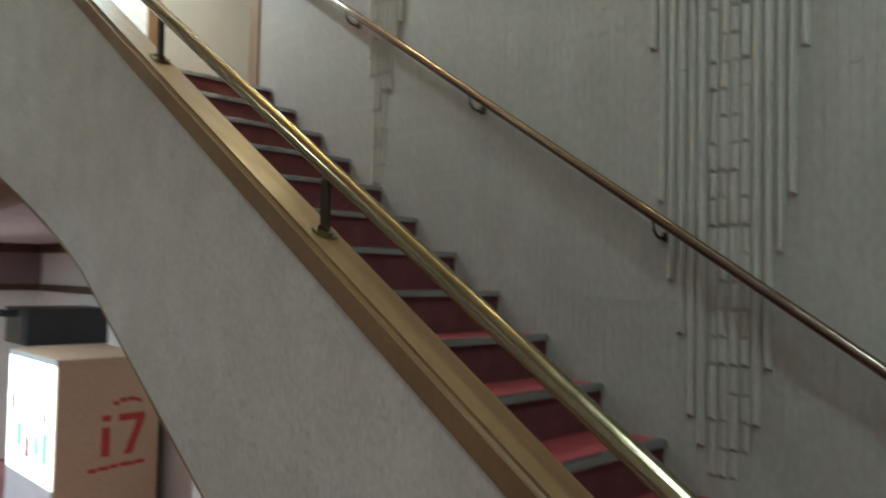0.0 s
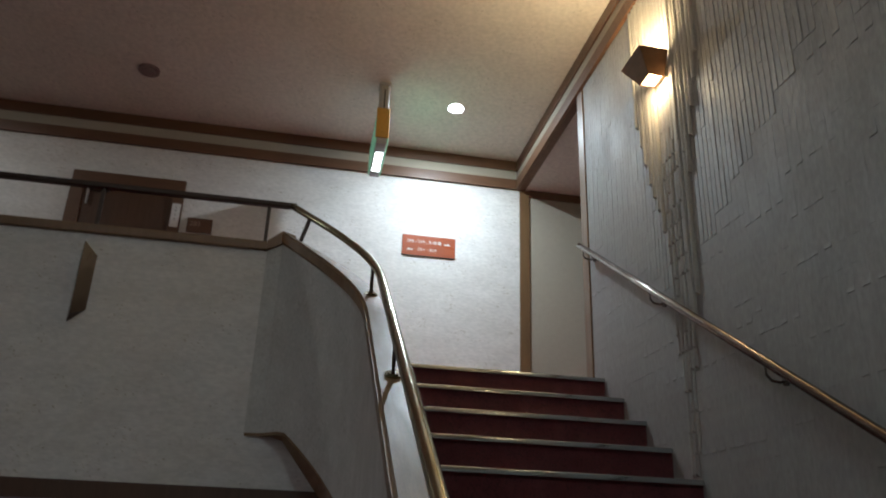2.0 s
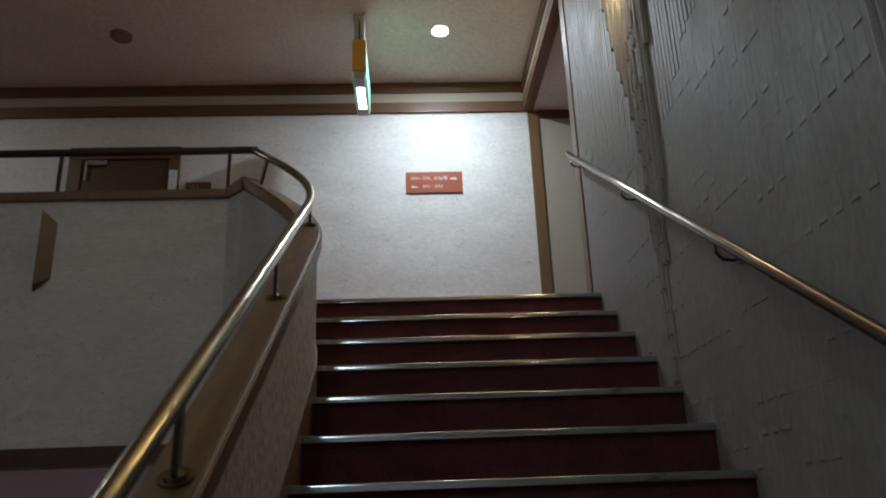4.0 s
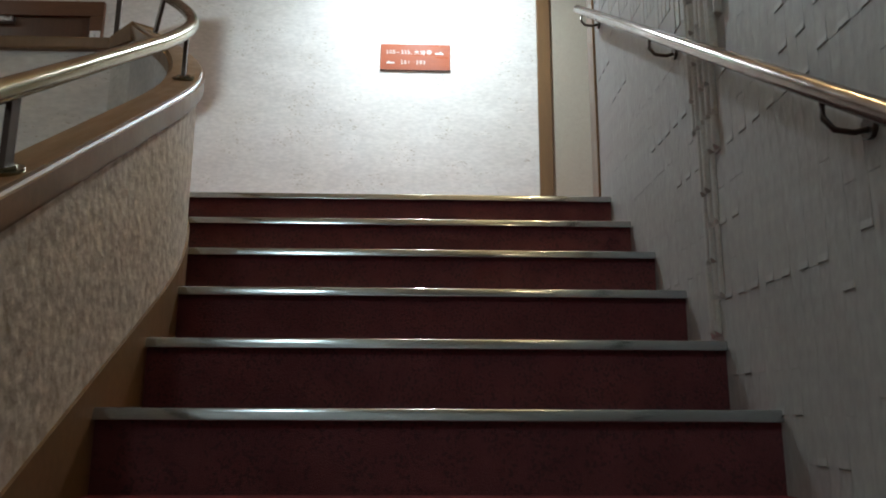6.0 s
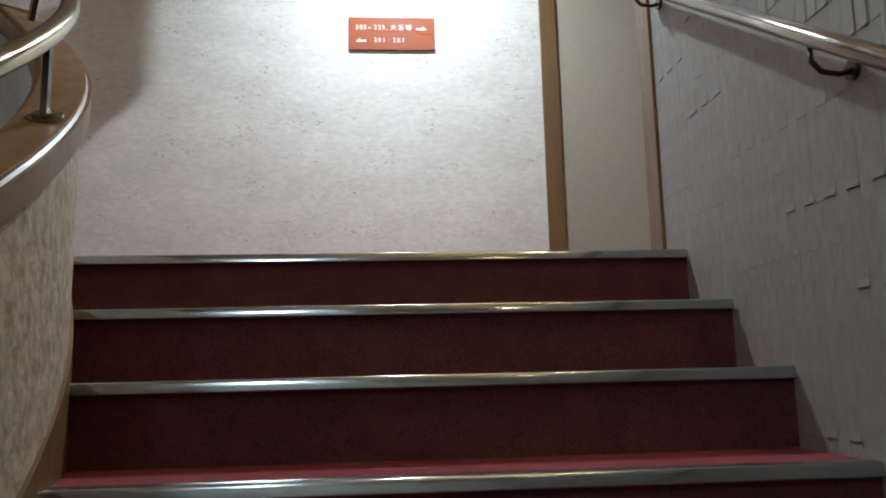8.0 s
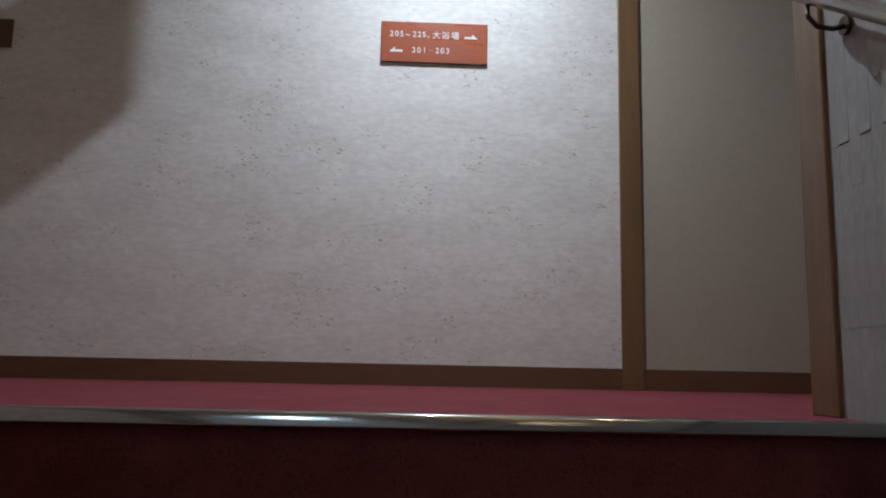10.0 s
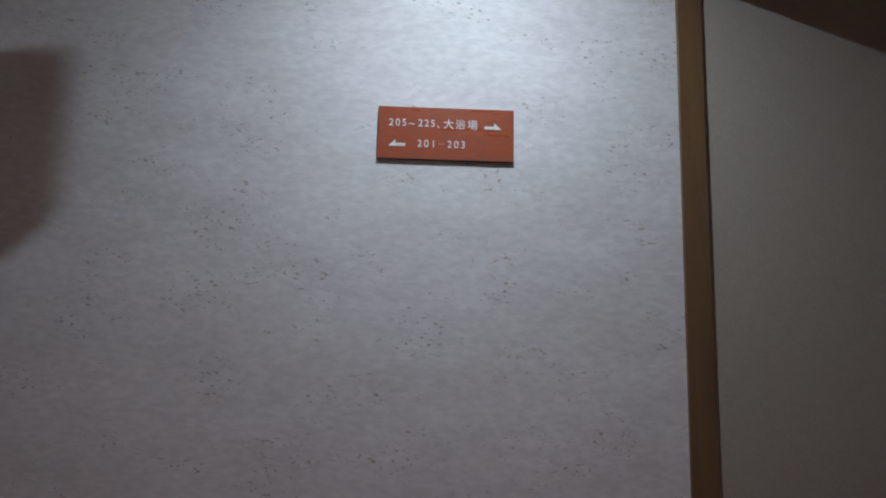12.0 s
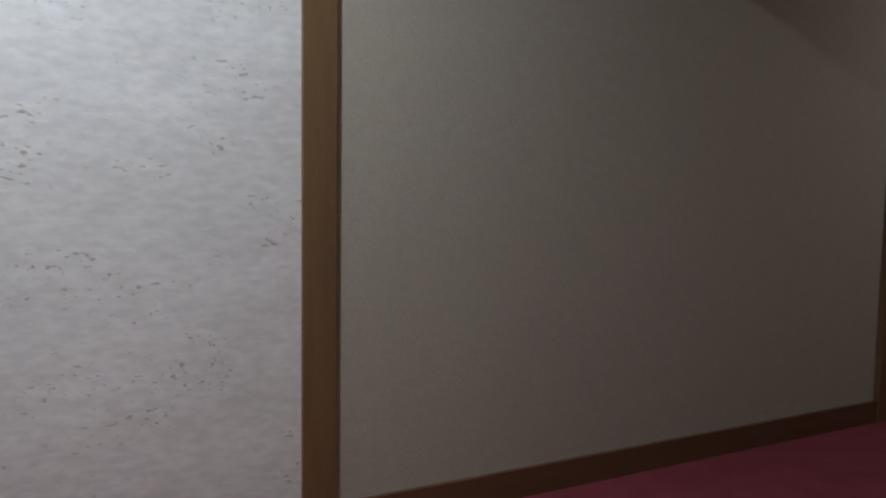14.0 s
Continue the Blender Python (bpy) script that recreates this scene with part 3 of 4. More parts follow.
# out-of-view fixtures added to go with the landing and corridor fill
for x, y, z, label in ((-5.2, 0.70, CEIL_Z, "added ceiling downlight along the landing, out of view, lit"), (3.1, 1.0, 5.0, "added ceiling downlight in the side corridor, out of view, lit")):
    copy_thing(dl, pose(x, y, z))["label"] = label
# both out of view: the first placed from nosing glints, the second added as fill
for x in (-1.98, -4.3):
    fl = thing("flush_light", (x, -4.9, CEIL_Z), "square flush ceiling light over the half landing, out of view, lit", "ceiling light", "half landing lights")
    part("frame", boxed((x - 0.24, -5.14, CEIL_Z - 0.03), (x + 0.24, -4.66, CEIL_Z), 0.006), M_MACHINE, fl, "white frame")
    part("diffuser", boxed((x - 0.215, -5.115, CEIL_Z - 0.037), (x + 0.215, -4.685, CEIL_Z - 0.029), 0.003), M_PANEL, fl, "glowing diffuser")
detector = thing("smoke_detector", (-3.4, 1.16, CEIL_Z), "flat round beige smoke detector on the ceiling", "smoke detector")
bm = disc(bmesh.new(), (-3.4, 1.16, CEIL_Z - 0.012), 0.085, 0.024, 28)
part("body", bm, M_FRIEZE, detector)
part("head", disc(bmesh.new(), (-3.4, 1.16, CEIL_Z - 0.03), 0.05, 0.014, 24), M_FRIEZE, detector)

# hanging exit light
ex = thing("exit_light", (-1.455, 1.2, CEIL_Z), "hanging exit light with amber end, lit green faces", "exit light")
EX0, EX1, EY0, EY1, EZ0, EZ1 = -1.512, -1.403, 0.885, 1.485, 4.70, 5.03
part("housing", boxed((EX0 + 0.012, EY0 + 0.004, EZ0), (EX1 - 0.012, EY1, EZ1 - 0.055), 0.006), M_GREYPLASTIC, ex, "grey plastic housing")
part("end_cap", boxed((EX0, EY0 - 0.012, EZ0 + 0.055), (EX1, EY0 + 0.003, EZ1), 0.003), M_ORANGE, ex, "amber end plate")
for xa, xb in ((EX0, EX0 + 0.011), (EX1 - 0.011, EX1)):
    part("face_panel", boxed((xa, EY0 + 0.006, EZ0 + 0.02), (xb, EY1 - 0.004, EZ1 - 0.065), 0.002), M_GREEN, ex, "lit green pictogram panel")
part("bottom_window", boxed((EX0 + 0.024, EY0 + 0.15, EZ0 - 0.004), (EX1 - 0.024, EY1 - 0.12, EZ0 + 0.004)), M_LIT, ex, "lit white lower window")
part("test_button", disc(bmesh.new(), ((EX0 + EX1) / 2 + 0.01, EY1 - 0.035, EZ0 - 0.002), 0.006, 0.008, 10), M_WHITE, ex)
bm = boxed((EX0 + 0.012, EY0 + 0.01, EZ1 - 0.07), (EX1 - 0.012, EY0 + 0.10, CEIL_Z - 0.02), 0.02)
part("stem", bm, M_GREYPLASTIC, ex, "grey mounting stem")
part("groove", boxed((-1.462, EY0 + 0.004, EZ1 + 0.005), (-1.452, EY0 + 0.012, CEIL_Z - 0.07)), M_BLACK, ex)
part("canopy", boxed((EX0 + 0.004, EY0 - 0.005, CEIL_Z - 0.025), (EX1 - 0.004, EY0 + 0.12, CEIL_Z), 0.01), M_GREYPLASTIC, ex)

# guest room door on the landing
door = thing("door_1", (-3.57, WALL_Y, TOP), "closed dark brown guest room door in a brown frame", "door", kind="structure")
part("leaf", boxed((-3.94, WALL_Y - 0.014, TOP + 0.01), (-3.19, WALL_Y - 0.001, 4.56), 0.003), M_DARKWOOD, door, "dark brown door leaf")
part("frame_side", boxed((-4.05, WALL_Y - 0.035, TOP), (-3.94, WALL_Y - 0.001, 4.56), 0.004), M_TRIM, door)
part("frame_side", boxed((-3.19, WALL_Y - 0.035, TOP), (-3.095, WALL_Y - 0.001, 4.56), 0.004), M_TRIM, door)
part("frame_head", boxed((-4.05, WALL_Y - 0.037, 4.56), (-3.095, WALL_Y - 0.001, 4.675), 0.004), M_TRIM, door)
part("closer", boxed((-3.90, WALL_Y - 0.055, 4.50), (-3.72, WALL_Y - 0.012, 4.545), 0.006), M_CHROME, door, "steel door closer")
part("closer_arm", boxed((-3.90, WALL_Y - 0.048, 4.36), (-3.885, WALL_Y - 0.03, 4.51), 0.003), M_CHROME, door)
hd = part("handle", tube([(-3.27, WALL_Y - 0.014, 3.70), (-3.27, WALL_Y - 0.06, 3.70), (-3.38, WALL_Y - 0.06, 3.70)], 0.01, 10), M_CHROME, door, "steel lever handle")
slip = thing("paper_slip", (-3.13, WALL_Y - 0.036, 4.2), "white paper slip on the door frame", "notice")
part("sheet", boxed((-3.178, WALL_Y - 0.0385, 4.22), (-3.105, WALL_Y - 0.0372, 4.445)), M_PAPERSLIP, slip)
for z in (4.40, 4.37, 4.33, 4.29):
    part("print_bar", boxed((-3.148, WALL_Y - 0.0392, z), (-3.137, WALL_Y - 0.0386, z + 0.016)), M_GREYPLASTIC, slip)
plate = thing("room_number_plate", (-2.92, WALL_Y, 4.25), "small brown room number plate beside the door", "sign")
part("board", boxed((-3.035, WALL_Y - 0.014, 4.20), (-2.82, WALL_Y - 0.001, 4.335), 0.002), M_TRIM, plate)
letters("203", 0.062, (-3.012, WALL_Y - 0.0148, 4.262), material("faded_room_number", (0.42, 0.32, 0.24), 0.5, scale=9), plate, "room_number")
door_far = copy_thing(door, pose(-3.57 - 1.64, WALL_Y, TOP))
door_far.name = "door_3"


def sconce(y):
    """A tapered copper box of four plates, open above and below, on the clay wall."""
    z0, z1 = 4.20, 4.335
    ob = thing("wall_sconce", (0, y, z0), "tapered copper wall lamp, open above and below, lit warm", "wall lamp", "copper wall lamps")
    top = [(-0.205, y - 0.13), (-0.205, y + 0.13), (-0.03, y + 0.13), (-0.03, y - 0.13)]
    low = [(-0.125, y - 0.06), (-0.125, y + 0.06), (-0.03, y + 0.06), (-0.03, y - 0.06)]
    mid = Vector((-0.09, y, 0))
    for k, nm in ((0, "front_plate"), (1, "side_plate"), (2, "back_plate"), (3, "side_plate")):
        bm = bmesh.new()
        j = (k + 1) % 4
        outer = [Vector((*low[k], z0)), Vector((*low[j], z0)), Vector((*top[j], z1)), Vector((*top[k], z1))]
        inner = [p + (Vector((mid.x, mid.y, p.z)) - p).normalized() * 0.006 for p in outer]
        o, i = [bm.verts.new(p) for p in outer], [bm.verts.new(p) for p in inner]
        bm.faces.new(o)
        bm.faces.new(i[::-1])
        for q in range(4):
            r = (q + 1) % 4
            bm.faces.new((o[q], i[q], i[r], o[r]))
        part(nm, bm, M_COPPER, ob)
    part("lower_diffuser", boxed((-0.113, y - 0.05, z0 + 0.004), (-0.042, y + 0.05, z0 + 0.008)), M_BULB, ob, "glowing frosted diffuser")
    part("upper_diffuser", boxed((-0.188, y - 0.115, z1 - 0.010), (-0.042, y + 0.115, z1 - 0.006)), M_BULB, ob, "glowing frosted diffuser")
    part("wall_stub", boxed((-0.03, y - 0.03, z0 + 0.04), (-0.001, y + 0.03, z1 - 0.04), 0.003), M_IRON, ob)
    return ob


M_BULB = material("bulb_glass", (1.0, 0.86, 0.62), 0.3, emit=11.0, scale=4)
sconce(-1.09)
sconce(-3.05)

# unlit wedge lamp on the landing parapet
M_WEDGE = material("dark_red_lacquer", (0.05, 0.02, 0.013), 0.33, second=(0.036, 0.014, 0.01), scale=14, stretch=(4, 4, 0.5), amount=0.9)
wedge = thing("wedge_wall_lamp", (-3.225, 0.05, 2.84), "unlit brown wooden wedge lamp on the parapet wall", "wall lamp")
bm = bmesh.new()
for zl, zh, xa, yo in ((2.80, 3.235, -3.262, 0.05), (2.83, 3.285, -3.235, -0.02), (2.88, 3.22, -3.17, 0.05)):
    bm.verts.new((xa, yo, zl))
    bm.verts.new((xa, yo, zh))
bm.verts.ensure_lookup_table()
v = bm.verts
for f in ((0, 1, 3, 2), (2, 3, 5, 4), (4, 5, 1, 0), (1, 5, 3), (0, 2, 4)):
    bm.faces.new([v[k] for k in f])
part("body", bm, M_WEDGE, wedge)
bm = prism([(-3.26, 0.049), (-3.236, -0.016), (-3.174, 0.049)], [3.237, 3.287, 3.222], [3.243, 3.293, 3.228])
part("top_plate", bm, M_MACHINE, wedge, "pale top plate")

# ---- lobby below ----
LW = 7.6
slab("wall_lobby_north", (XL, LW, LOBBY_Z), (-1.0, LW + 0.12, 1.30), M_LOBBYWALL, "pale lobby wall behind the vending machines", "wall")
slab("wall_lobby_frieze", (XL, LW - 0.01, 1.30), (1.0, LW + 0.12, LOBBY_C), M_FRIEZE, "mauve-brown frieze above the lobby rail", "wall")
slab("trim_lobby_rail", (XL, LW - 0.05, 1.21), (1.0, LW + 0.13, 1.30), M_DARKWOOD, "dark brown picture rail in the lobby", "trim")
slab("trim_lobby_cornice", (XL, LW - 0.06, 1.74), (1.0, LW - 0.011, LOBBY_C), M_DARKWOOD, "dark brown cornice beam in the lobby", "trim")
slab("trim_lobby_post", (-1.0, LW - 0.06, LOBBY_Z), (-0.87, LW + 0.14, 1.74), M_DARKWOOD, "dark brown lobby post beside the passage", "post", 0.004)
slab("wall_lobby_east", (1.0, 0.15, LOBBY_Z), (1.15, 10.4, LOBBY_C), M_ALCOVE, "off-white lobby side wall", "wall")
slab("wall_alcove_east", (0.42, LW, LOBBY_Z), (1.0, 10.0, 1.21), M_ALCOVE, "off-white side wall of the passage", "wall")
slab("wall_alcove_end", (-2.2, 10.0, LOBBY_Z), (1.0, 10.15, LOBBY_C), M_ALCOVE, "off-white wall at the end of the passage", "wall")
slab("wall_alcove_west", (-1.75, LW + 0.12, LOBBY_Z), (-1.6, 10.0, LOBBY_C), M_ALCOVE, "off-white side wall of the passage", "wall")
slab("wall_lobby_stub", (0.0, 0.05, LOBBY_Z), (1.15, 0.15, TOP - 0.2), M_LOBBYWALL, "pale lobby wall beside the stair", "wall")
slab("wall_below_landing", (-2.03, 0.05, 1.93), (0.0, 0.19, TOP - 0.2), M_PAPER, "off-white papered wall under the landing edge", "wall")
slab("trim_side_rail", (0.94, 0.15, 1.21), (1.0, LW - 0.05, 1.30), M_DARKWOOD, "dark brown rail on the lobby side wall", "trim")
slab("trim_side_cornice", (0.95, 0.15, 1.74), (1.0, LW - 0.06, LOBBY_C), M_DARKWOOD, "dark brown cornice on the lobby side wall", "trim")
slab("baseboard_alcove", (-1.6, 9.985, LOBBY_Z), (1.0, 10.0, LOBBY_Z + 0.1), M_DARKWOOD, "dark brown baseboard in the passage", "baseboard")
slab("baseboard_alcove", (0.405, LW + 0.14, LOBBY_Z), (0.42, 9.98, LOBBY_Z + 0.1), M_DARKWOOD, "dark brown baseboard in the passage", "baseboard")
for y in (7.76, 8.98):
    slab("pilaster", (0.33, y, LOBBY_Z), (0.405, y + 0.6, LOBBY_C), M_ALCOVE, "white pilaster washed by a downlight", "pilaster", 0.01)

d2 = thing("door_2", (-0.1, 10.0, LOBBY_Z), "closed ochre steel door with a dark glazed panel", "door", kind="structure")
DX0, DX1, DZ1 = -0.60, 0.28, 0.72
part("leaf", boxed((DX0 + 0.05, 9.965, LOBBY_Z + 0.01), (DX1 - 0.05, 9.995, DZ1 - 0.05), 0.004), M_DOORYELLOW, d2, "ochre painted steel leaf")
part("frame_side", boxed((DX0, 9.95, LOBBY_Z), (DX0 + 0.05, 9.999, DZ1), 0.004), M_TRIM, d2)
part("frame_side", boxed((DX1 - 0.05, 9.95, LOBBY_Z), (DX1, 9.999, DZ1), 0.004), M_TRIM, d2)
part("frame_head", boxed((DX0 + 0.05, 9.95, DZ1 - 0.05), (DX1 - 0.05, 9.999, DZ1), 0.004), M_TRIM, d2)
glass = part("glazed_panel", boxed((-0.32, 9.957, -0.12), (0.08, 9.964, 0.50)), M_GLASSDARK, d2, "dark wired glass panel")
part("glazing_bead", boxed((-0.36, 9.955, -0.16), (-0.32, 9.966, 0.54)), M_DOORYELLOW, glass)
part("glazing_bead", boxed((0.08, 9.955, -0.16), (0.12, 9.966, 0.54)), M_DOORYELLOW, glass)
part("closer", boxed((-0.02, 9.91, 0.58), (0.2, 9.962, 0.63), 0.005), M_CHROME, d2, "steel door closer")
part("door_handle", disc(bmesh.new(), (-0.43, 9.935, -0.22), 0.03, 0.06, 14, "y"), M_CHROME, d2, "round steel knob")
part("kick_grille", boxed((-0.3, 9.957, -0.98), (0.08, 9.964, -0.78)), M_MACHINE, d2, "white vent panel")


def lobby_light(x, y):
    ob = thing("recessed_downlight", (x, y, LOBBY_C), "small round recessed lobby downlight, lit white", "ceiling light", "lobby downlights")
    part("trim_ring", disc(bmesh.new(), (x, y, LOBBY_C - 0.003), 0.11, 0.006, 24), M_MACHINE, ob)
    part("lens", disc(bmesh.new(), (x, y, LOBBY_C - 0.007), 0.095, 0.006, 24), M_LOBBYLENS, ob, "glowing lens")


# the one at y 0.42 is added and hidden, it belongs to the soffit fill
for x, y in ((-1.9, 4.05), (-1.9, 0.42), (-2.8, 7.1), (0.18, 8.0), (0.18, 9.3)):
    lobby_light(x, y)
sp = thing("sprinkler_head", (-3.2, 4.6, LOBBY_C), "small ceiling sprinkler in the lobby", "sprinkler")
part("plate", disc(bmesh.new(), (-3.2, 4.6, LOBBY_C - 0.005), 0.06, 0.01, 16), M_GREYPLASTIC, sp)
part("nozzle", disc(bmesh.new(), (-3.2, 4.6, LOBBY_C - 0.05), 0.012, 0.09, 10), M_CHROME, sp)


def vending(x0, x1, y, top, label, panel, rows):
    """A drinks machine: cabinet, header, lit window with shelves of cans, button strip, coin panel and flap."""
    ob = thing("vending_machine", ((x0 + x1) / 2, y + 0.35, LOBBY_Z), label, "vending machine", "vending machines")
    z0 = LOBBY_Z
    part("cabinet", boxed((x0, y + 0.02, z0 + 0.05), (x1, y + 0.66, top), 0.012), M_MACHINE, ob, "white enamel cabinet")
    part("plinth", boxed((x0 + 0.03, y + 0.06, z0), (x1 - 0.03, y + 0.6, z0 + 0.05)), M_BLACK, ob)
    fr = part("front_door", boxed((x0 + 0.01, y, z0 + 0.06), (x1 - 0.01, y + 0.018, top - 0.02), 0.008), M_MACHINE, ob)
    part("header", boxed((x0 + 0.04, y - 0.006, top - 0.17), (x1 - 0.04, y - 0.001, top - 0.05), 0.002), panel, fr, "lit header panel")
    part("mark", boxed((x0 + 0.3, y - 0.009, top - 0.135), (x1 - 0.3, y - 0.0065, top - 0.085), 0.002), M_RED, fr, "red printed mark")
    win_lo, win_hi = z0 + 0.85, top - 0.2
    part("lit_window", boxed((x0 + 0.05, y - 0.005, win_lo), (x1 - 0.05, y - 0.001, win_hi)), panel, fr, "lit display window")
    hues = (M_BLUEPANEL, M_RED, M_WHITE, M_GREEN, M_ORANGE, M_MACHINE)
    for r in range(rows):
        z = win_lo + (win_hi - win_lo) * r / rows + 0.02
        part("shelf", boxed((x0 + 0.05, y - 0.03, z - 0.012), (x1 - 0.05, y - 0.006, z)), M_MACHINE, fr)
        n = 9
        for c in range(n):
            xc = x0 + 0.11 + (x1 - x0 - 0.22) * c / (n - 1)
            h = 0.13 + 0.05 * ((r + c // 4) % 2)
            part("can", disc(bmesh.new(), (xc, y - 0.034, z + h / 2), 0.027, h, 10), hues[(r * 5 + c * 3 + c // 2) % 6], fr)
    part("coin_panel", boxed((x1 - 0.22, y - 0.008, z0 + 0.5), (x1 - 0.06, y - 0.001, z0 + 0.82), 0.003), M_GREYPLASTIC, fr)
    part("flap", boxed((x0 + 0.12, y - 0.012, z0 + 0.2), (x1 - 0.32, y - 0.001, z0 + 0.42), 0.004), M_BLACK, fr, "black delivery flap")
    return ob


vending(-2.27, -1.21, 6.86, 0.79, "white drinks vending machine with a lit blue window", M_BLUEPANEL, 3)
vending(-3.40, -2.42, 6.86, 0.72, "white drinks vending machine with a lit white window", M_WHITEPANEL, 3)

# ice cream machine against the side wall, window to the lobby
ice = thing("ice_cream_machine", (0.5, 3.8, LOBBY_Z), "tan sided ice cream vending machine with a glowing front", "vending machine")
part("cabinet", boxed((-0.14, 3.32, LOBBY_Z + 0.05), (0.85, 4.75, 0.66), 0.012), M_TAN, ice, "tan printed cabinet")
part("plinth", boxed((-0.10, 3.36, LOBBY_Z), (0.8, 4.7, LOBBY_Z + 0.05)), M_BLACK, ice)
part("lit_front", boxed((-0.162, 3.37, -0.55), (-0.141, 4.7, 0.60), 0.004), M_WHITEPANEL, ice, "glowing white window")
part("front_frame", boxed((-0.154, 3.32, 0.60), (-0.141, 4.75, 0.66), 0.003), M_GREYPLASTIC, ice)
part("lower_front", boxed((-0.16, 3.33, LOBBY_Z + 0.06), (-0.141, 4.74, -0.56), 0.004), M_MACHINE, ice)
part("printed_dot", boxed((0.28, 3.314, 0.04), (0.36, 3.319, 0.10)), M_RED, ice, "red printed mark")
part("printed_stem", boxed((0.28, 3.314, -0.30), (0.36, 3.319, -0.02)), M_RED, ice, "red printed mark")
part("printed_bar", boxed((0.44, 3.314, 0.03), (0.70, 3.319, 0.10)), M_RED, ice, "red printed mark")
bm = prism([(0.50, 3.314), (0.58, 3.314), (0.58, 3.319), (0.50, 3.319)], -0.30, -0.29)
for vv in bm.verts:
    if vv.co.z > -0.295:
        vv.co.z = 0.028
        vv.co.x += 0.12
part("printed_stroke", bm, M_RED, ice, "red printed mark")
for x0, x1, z in ((0.38, 0.44, 0.19), (0.45, 0.52, 0.215), (0.53, 0.60, 0.22), (0.61, 0.66, 0.20), (0.16, 0.24, -0.44), (0.25, 0.36, -0.43), (0.37, 0.44, -0.42), (0.46, 0.60, -0.415), (0.61, 0.71, -0.41)):
    part("printed_line", boxed((x0, 3.314, z), (x1, 3.319, z + 0.038)), M_RED, ice, "red printed mark")
for y, z, wide, high, mt in ((3.45, -0.35, 0.17, 0.30, M_GREEN), (3.68, -0.30, 0.2, 0.18, M_BLUEPANEL), (3.5, 0.05, 0.12, 0.16, M_STRAW), (3.98, -0.36, 0.14, 0.2, M_RED), (4.2, -0.28, 0.2, 0.22, M_GREEN), (4.45, 0.02, 0.15, 0.2, M_STRAW)):
    part("stock_picture", boxed((-0.1645, y, z), (-0.1625, y + wide, z + high)), mt, ice, "coloured product picture")

tv = thing("wall_cabinet", (0.8, 5.4, 0.75), "black wall cabinet with a dark screen", "cabinet")
part("body", boxed((0.10, 5.1, 0.64), (1.0, 5.9, 1.06), 0.01), M_BLACK, tv)
part("screen", boxed((0.09, 5.17, 0.68), (0.099, 5.83, 1.02)), M_BLACK, tv, "black screen")
part("bracket_arm", boxed((-0.10, 5.4, 0.96), (0.09, 5.5, 1.04)), M_BLACK, tv)

M_DARKRED = material("dark_red_enamel", (0.30, 0.03, 0.025), 0.45, scale=8)
ext = thing("fire_extinguisher", (-1.1, 7.2, LOBBY_Z), "red fire extinguisher hung beside the vending machine", "fire extinguisher")
bm = disc(bmesh.new(), (-1.1, 7.3, 0.28), 0.085, 0.5, 18)
part("cylinder", bm, M_DARKRED, ext)
bm = bmesh.new()
bmesh.ops.create_uvsphere(bm, u_segments=18, v_segments=8, radius=0.085)
bmesh.ops.translate(bm, verts=bm.verts, vec=(-1.1, 7.3, 0.53))
part("shoulder", bm, M_DARKRED, ext, smooth=True)
part("valve", boxed((-1.13, 7.27, 0.6), (-1.07, 7.33, 0.68), 0.006), M_CHROME, ext)
part("notice", boxed((-1.19, 7.58, 0.62), (-1.03, 7.599, 0.82), 0.003), M_ORANGE, ext, "amber notice plate")
part("wall_cabinet_box", boxed((-1.19, 7.4, -0.15), (-1.02, 7.598, 0.60), 0.006), M_DARKRED, ext, "red backing box")

# framed panel of carved heads, kept as plain shapes
panel = thing("mask_panel", (-3.0, 7.5, 0.9), "taupe framed wall panel with carved wooden masks", "wall panel")
part("board", boxed((-5.6, 7.42, 0.90), (-1.86, 7.55, 1.56), 0.004), M_PANELBOARD, panel, "taupe cloth board")
part("frame_rail", boxed((-5.63, 7.40, 1.56), (-1.83, 7.56, 1.60), 0.004), M_DARKWOOD, panel)
part("frame_rail", boxed((-5.63, 7.40, 0.86), (-1.83, 7.56, 0.90), 0.004), M_DARKWOOD, panel)
part("frame_stile", boxed((-1.86, 7.40, 0.90), (-1.83, 7.56, 1.56), 0.004), M_DARKWOOD, panel)


M_PITCH = material("black_lacquer", (0.035, 0.028, 0.026), 0.55, scale=12)


def mask(x, z):
    ob = thing("carved_mask", (x, 7.40, z), "pale carved wooden mask with a dark cap", "mask", "carved masks")
    bm = bmesh.new()
    bmesh.ops.create_uvsphere(bm, u_segments=18, v_segments=12, radius=1)
    for v in bm.verts:
        v.co = Vector((v.co.x * 0.17 + x, 7.42 + v.co.y * 0.10, v.co.z * 0.15 + z))
    b = part("face", bm, [M_STRAW], ob, smooth=True)
    bm = bmesh.new()
    bmesh.ops.create_uvsphere(bm, u_segments=18, v_segments=12, radius=1)
    for v in bm.verts:
        v.co = Vector((v.co.x * 0.185 + x, 7.41 + v.co.y * 0.11, max(v.co.z, -0.1) * 0.10 + z + 0.10))
    part("cap", bm, M_PITCH, ob, "dark cap", smooth=True)
    for sx in (-0.15, 0.15):
        part("cord", tube([(x + sx, 7.33, z + 0.08), (x + sx, 7.33, z - 0.2)], 0.013, 8), M_DARKWOOD, ob, "dark hanging cord")


for x in (-2.36, -2.95, -3.54):
    mask(x, 1.17)

# ---- clay cladding of the stair wall ----
rng = random.Random(7)
PITCH, UNIT = 0.04, 0.1


